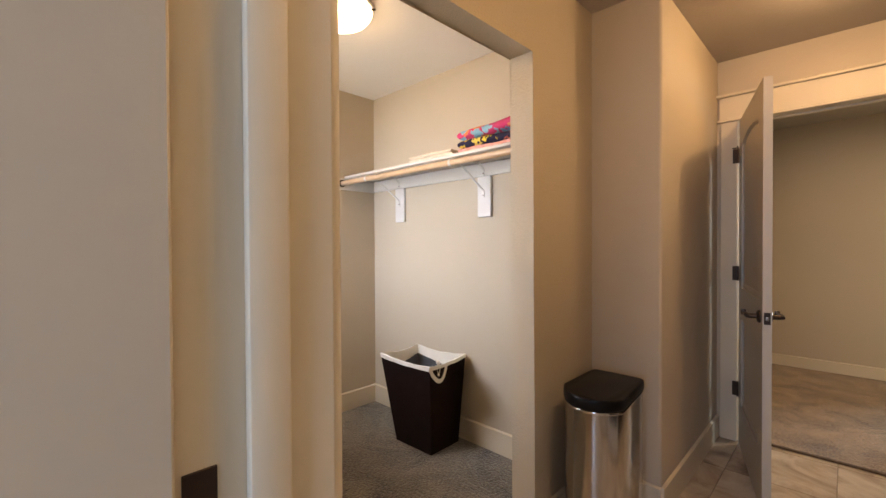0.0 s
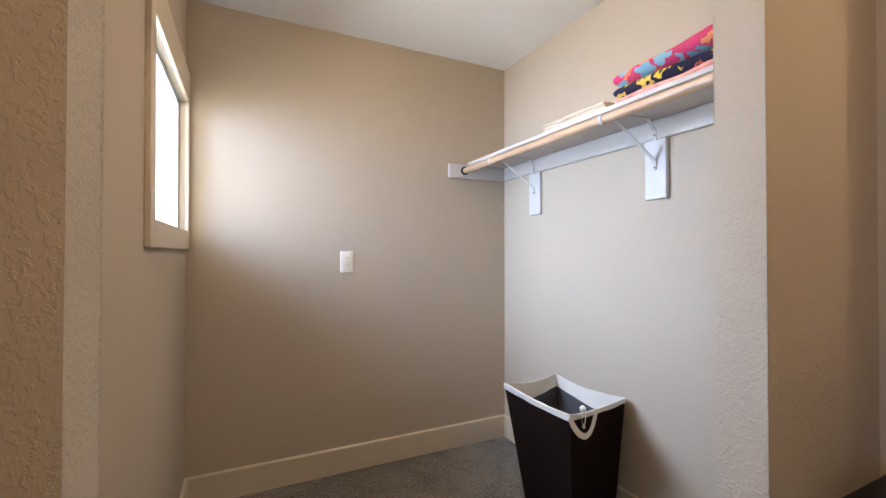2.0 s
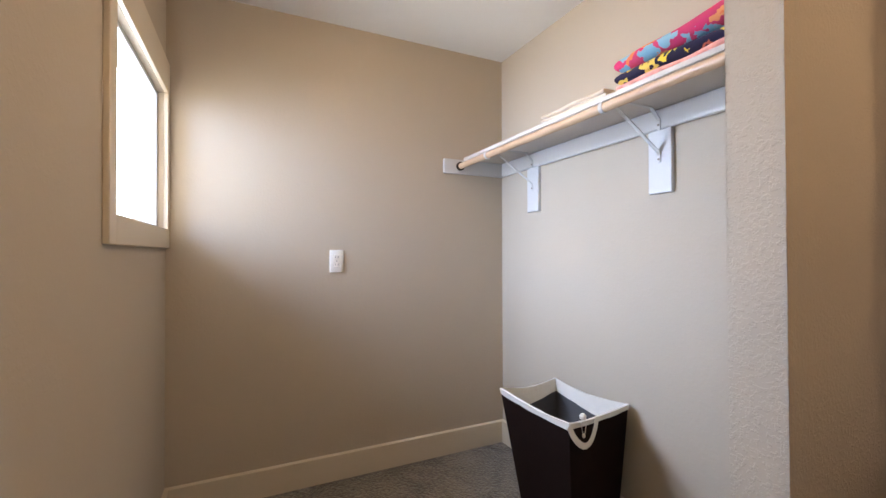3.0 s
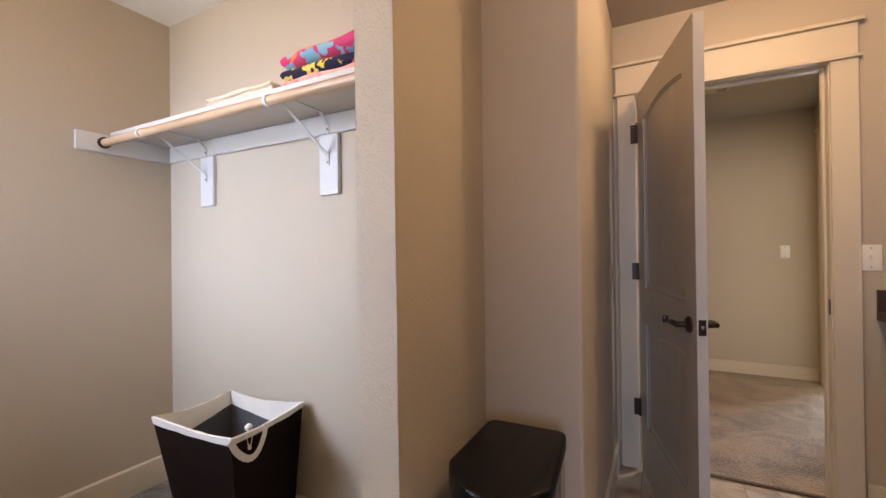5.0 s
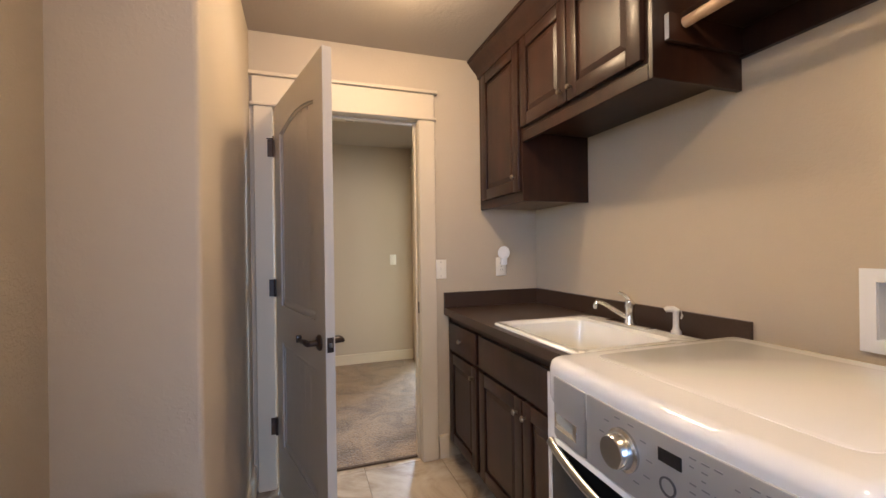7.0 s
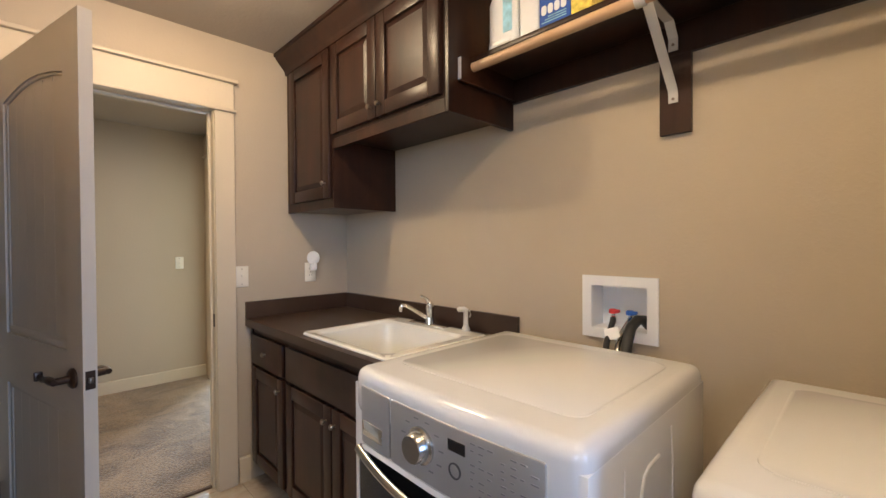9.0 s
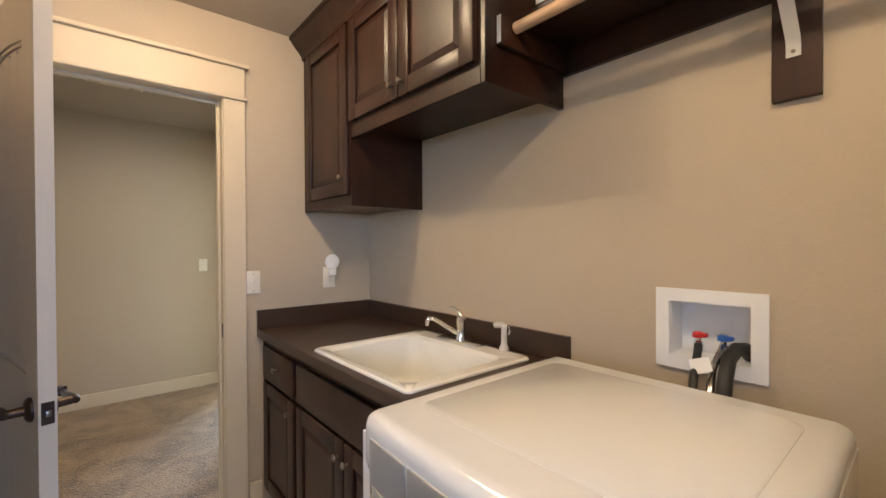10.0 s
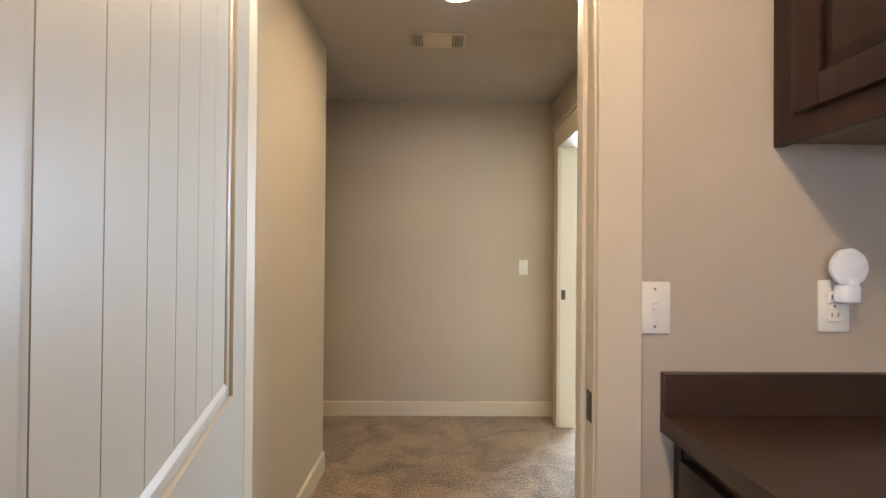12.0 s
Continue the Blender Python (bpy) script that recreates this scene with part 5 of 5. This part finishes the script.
# ---- plates, lamps, vent ----
def plate(name, at, face, kindof, label, category):
    """A wall plate: at = centre on the wall, face = the way out of the wall in degrees."""
    p = thing(name, at, label, category, turn=face)
    part("cover", boxes(((-0.0355, -0.006, -0.058), (0.0355, 0.0, 0.058)), r=0.0025), M_PLATE, p, local=True)
    if kindof == "toggle":
        part("toggle", boxes(((-0.005, -0.016, -0.004), (0.005, -0.005, 0.012)), r=0.002), M_PLATE, p, local=True)
    else:
        for z in (-0.02, 0.02):
            part("socket", boxes(((-0.017, -0.0075, z - 0.014), (0.017, -0.004, z + 0.014)), r=0.004), M_PLATE, p, local=True)
            part("slots", boxes(((-0.008, -0.0079, z - 0.004), (-0.006, -0.0072, z + 0.006)), ((0.006, -0.0079, z - 0.004), (0.008, -0.0072, z + 0.006))), M_DGREY, p, local=True)
    for z in ((-0.042, 0.042) if kindof == "toggle" else (0.0,)):
        sc = bmesh.new()
        bm_cyl(sc, (0, -0.006, z), (0, -0.0072, z), 0.003, n=8)
        part("screw", sc, M_NICKEL, p, local=True)
    return p


plate("light_switch", (0.566, N, 1.149), 0, "toggle", "almond toggle light switch plate beside the doorway", "light switch")
plate("light_switch", (0.757, HF, 1.155), 0, "toggle", "almond toggle light switch plate on the far hall wall", "light switch")
plate("wall_outlet", (CW, 1.113, 1.166), 90, "outlet", "almond outlet plate on the closet wall", "outlet")
plate("wall_outlet", (0.973, N, 1.155), 0, "outlet", "almond outlet plate above the counter", "outlet")
nl = thing("night_light", (1.0, N - 0.008, 1.18), "white shell-shaped night light plugged into the outlet", "night light")
part("plug_body", boxes(((0.966, N - 0.040, 1.165), (1.002, N - 0.0085, 1.205)), r=0.006), M_JUG, nl)
bm = bmesh.new()
lobes = []
for q in range(37):
    a = radians(-60 + 300 * q / 36)
    r = 0.041 * (1 + 0.03 * math.cos(9 * a))
    lobes.append((0.981 + r * math.cos(a), 1.243 + r * 1.02 * math.sin(a)))
bm_prism(bm, lobes, "Y", N - 0.034, N - 0.026, 0.003)
part("shell_shade", bm, M_JUG, nl, "white translucent shell shade")
part("neck", boxes(((0.976, N - 0.036, 1.192), (1.002, N - 0.022, 1.222)), r=0.005), M_JUG, nl)


def dome_lamp(at, r, mat, label, H=H):
    d = thing("ceiling_light", (*at, H), label, "ceiling light")
    bm = bmesh.new()
    bm_lathe(bm, [(r + 0.008, 0.0), (r + 0.010, -0.008), (r + 0.004, -0.016)], (*at, H), 36)
    part("base_ring", bm, M_WHITE, d)
    bm = bmesh.new()
    bm_lathe(bm, [(r, -0.017), (r * 0.97, -0.035), (r * 0.85, -0.060), (r * 0.6, -0.080), (r * 0.3, -0.090), (0.012, -0.092)], (*at, H), 36)
    part("glass_dome", bm, mat, d, "lit frosted glass dome")
    for q in range(3):
        bm = bmesh.new()
        a = radians(120 * q + 40)
        c, s = math.cos(a), math.sin(a)
        bm_cyl(bm, (at[0] + (r - 0.004) * c, at[1] + (r - 0.004) * s, H - 0.024), (at[0] + (r + 0.02) * c, at[1] + (r + 0.02) * s, H - 0.024), 0.005, n=8)
        part("glass_screw", bm, M_BRONZE, d)


dome_lamp((0.17, 2.59), 0.155, M_LAMP, "frosted glass dome ceiling light, switched on, near the door")
dome_lamp((0.22, 1.10), 0.155, M_LAMP, "frosted glass dome ceiling light, switched on, by the dryer")
dome_lamp((-1.63, 1.24), 0.165, M_CLOSETLAMP, "frosted glass dome ceiling light, switched on, in the closet", CH)
dl = thing("downlight", (0.16, 4.29, H), "round recessed downlight, switched on, in the hall ceiling", "ceiling light")
bm = bmesh.new()
bm_lathe(bm, [(0.092, 0.0), (0.092, -0.006), (0.078, -0.010), (0.074, -0.003)], (0.16, 4.29, H), 32)
part("trim_ring", bm, M_WHITE, dl)
bm = bmesh.new()
bm_lathe(bm, [(0.0735, -0.002), (0.0735, -0.005), (0.01, -0.0065)], (0.16, 4.29, H), 28)
part("lens", bm, M_DOWNLIGHT, dl, "lit downlight lens")
vt = thing("ceiling_vent", (0.08, 4.735, H), "painted metal ceiling air vent with slats at both ends", "vent")
part("frame", boxes(((-0.075, 4.655, H - 0.006), (0.235, 4.815, H)), r=0.003), M_TRIM, vt)
part("centre_plate", boxes(((0.01, 4.672, H - 0.010), (0.15, 4.798, H - 0.006)), r=0.002, seg=1), M_TRIM, vt)
for x in (-0.060, -0.044, -0.028, -0.012, 0.160, 0.176, 0.192, 0.208):
    sl = boxes(((-0.004, 4.674, -0.0008), (0.004, 4.796, 0.0008)))
    sl.transform(Matrix.Translation((x + 0.004, 0, H - 0.0105)) @ Euler((0, radians(40), 0)).to_matrix().to_4x4())
    part("slat", sl, M_CEIL, vt)
    part("gap", boxes(((x - 0.004, 4.674, H - 0.0068), (x - 0.0005, 4.796, H - 0.0058))), M_DGREY, vt)

# ---- floor tiles ----
rng = random.Random(2)
TS, G = 0.4572, 0.004
gx0, gy0 = 0.093 - 3 * TS, 2.92 - 7 * TS
fx0, fx1, fy0, fy1 = (W0 + W1) / 2, E, S - T, N + 0.055
cache = {}
for i in range(8):
    for j in range(10):
        x0, x1 = max(gx0 + i * TS + G / 2, fx0), min(gx0 + (i + 1) * TS - G / 2, fx1)
        y0, y1 = max(gy0 + j * TS + G / 2, fy0), min(gy0 + (j + 1) * TS - G / 2, fy1)
        if x1 - x0 < 0.02 or y1 - y0 < 0.02:
            continue
        key = (round(x1 - x0, 4), round(y1 - y0, 4))
        if key not in cache:
            bm = boxes(((0, 0, -0.0045), (key[0], key[1], 0.0)), r=0.0015, seg=1)
            cache[key] = finish("tile", bm, M_TILE, False)
        t = new("tile", cache[key])
        t.parent = floor
        t.location = (x0, y0, 0.0)
part_strip = bmesh.new()
bm_box(part_strip, (DX0, N + 0.055, 0.0), (DX1, N + 0.075, 0.012), 0.004)
structure("threshold", part_strip, M_CARPETEDGE, "dark brown carpet edge strip in the doorway", "threshold")
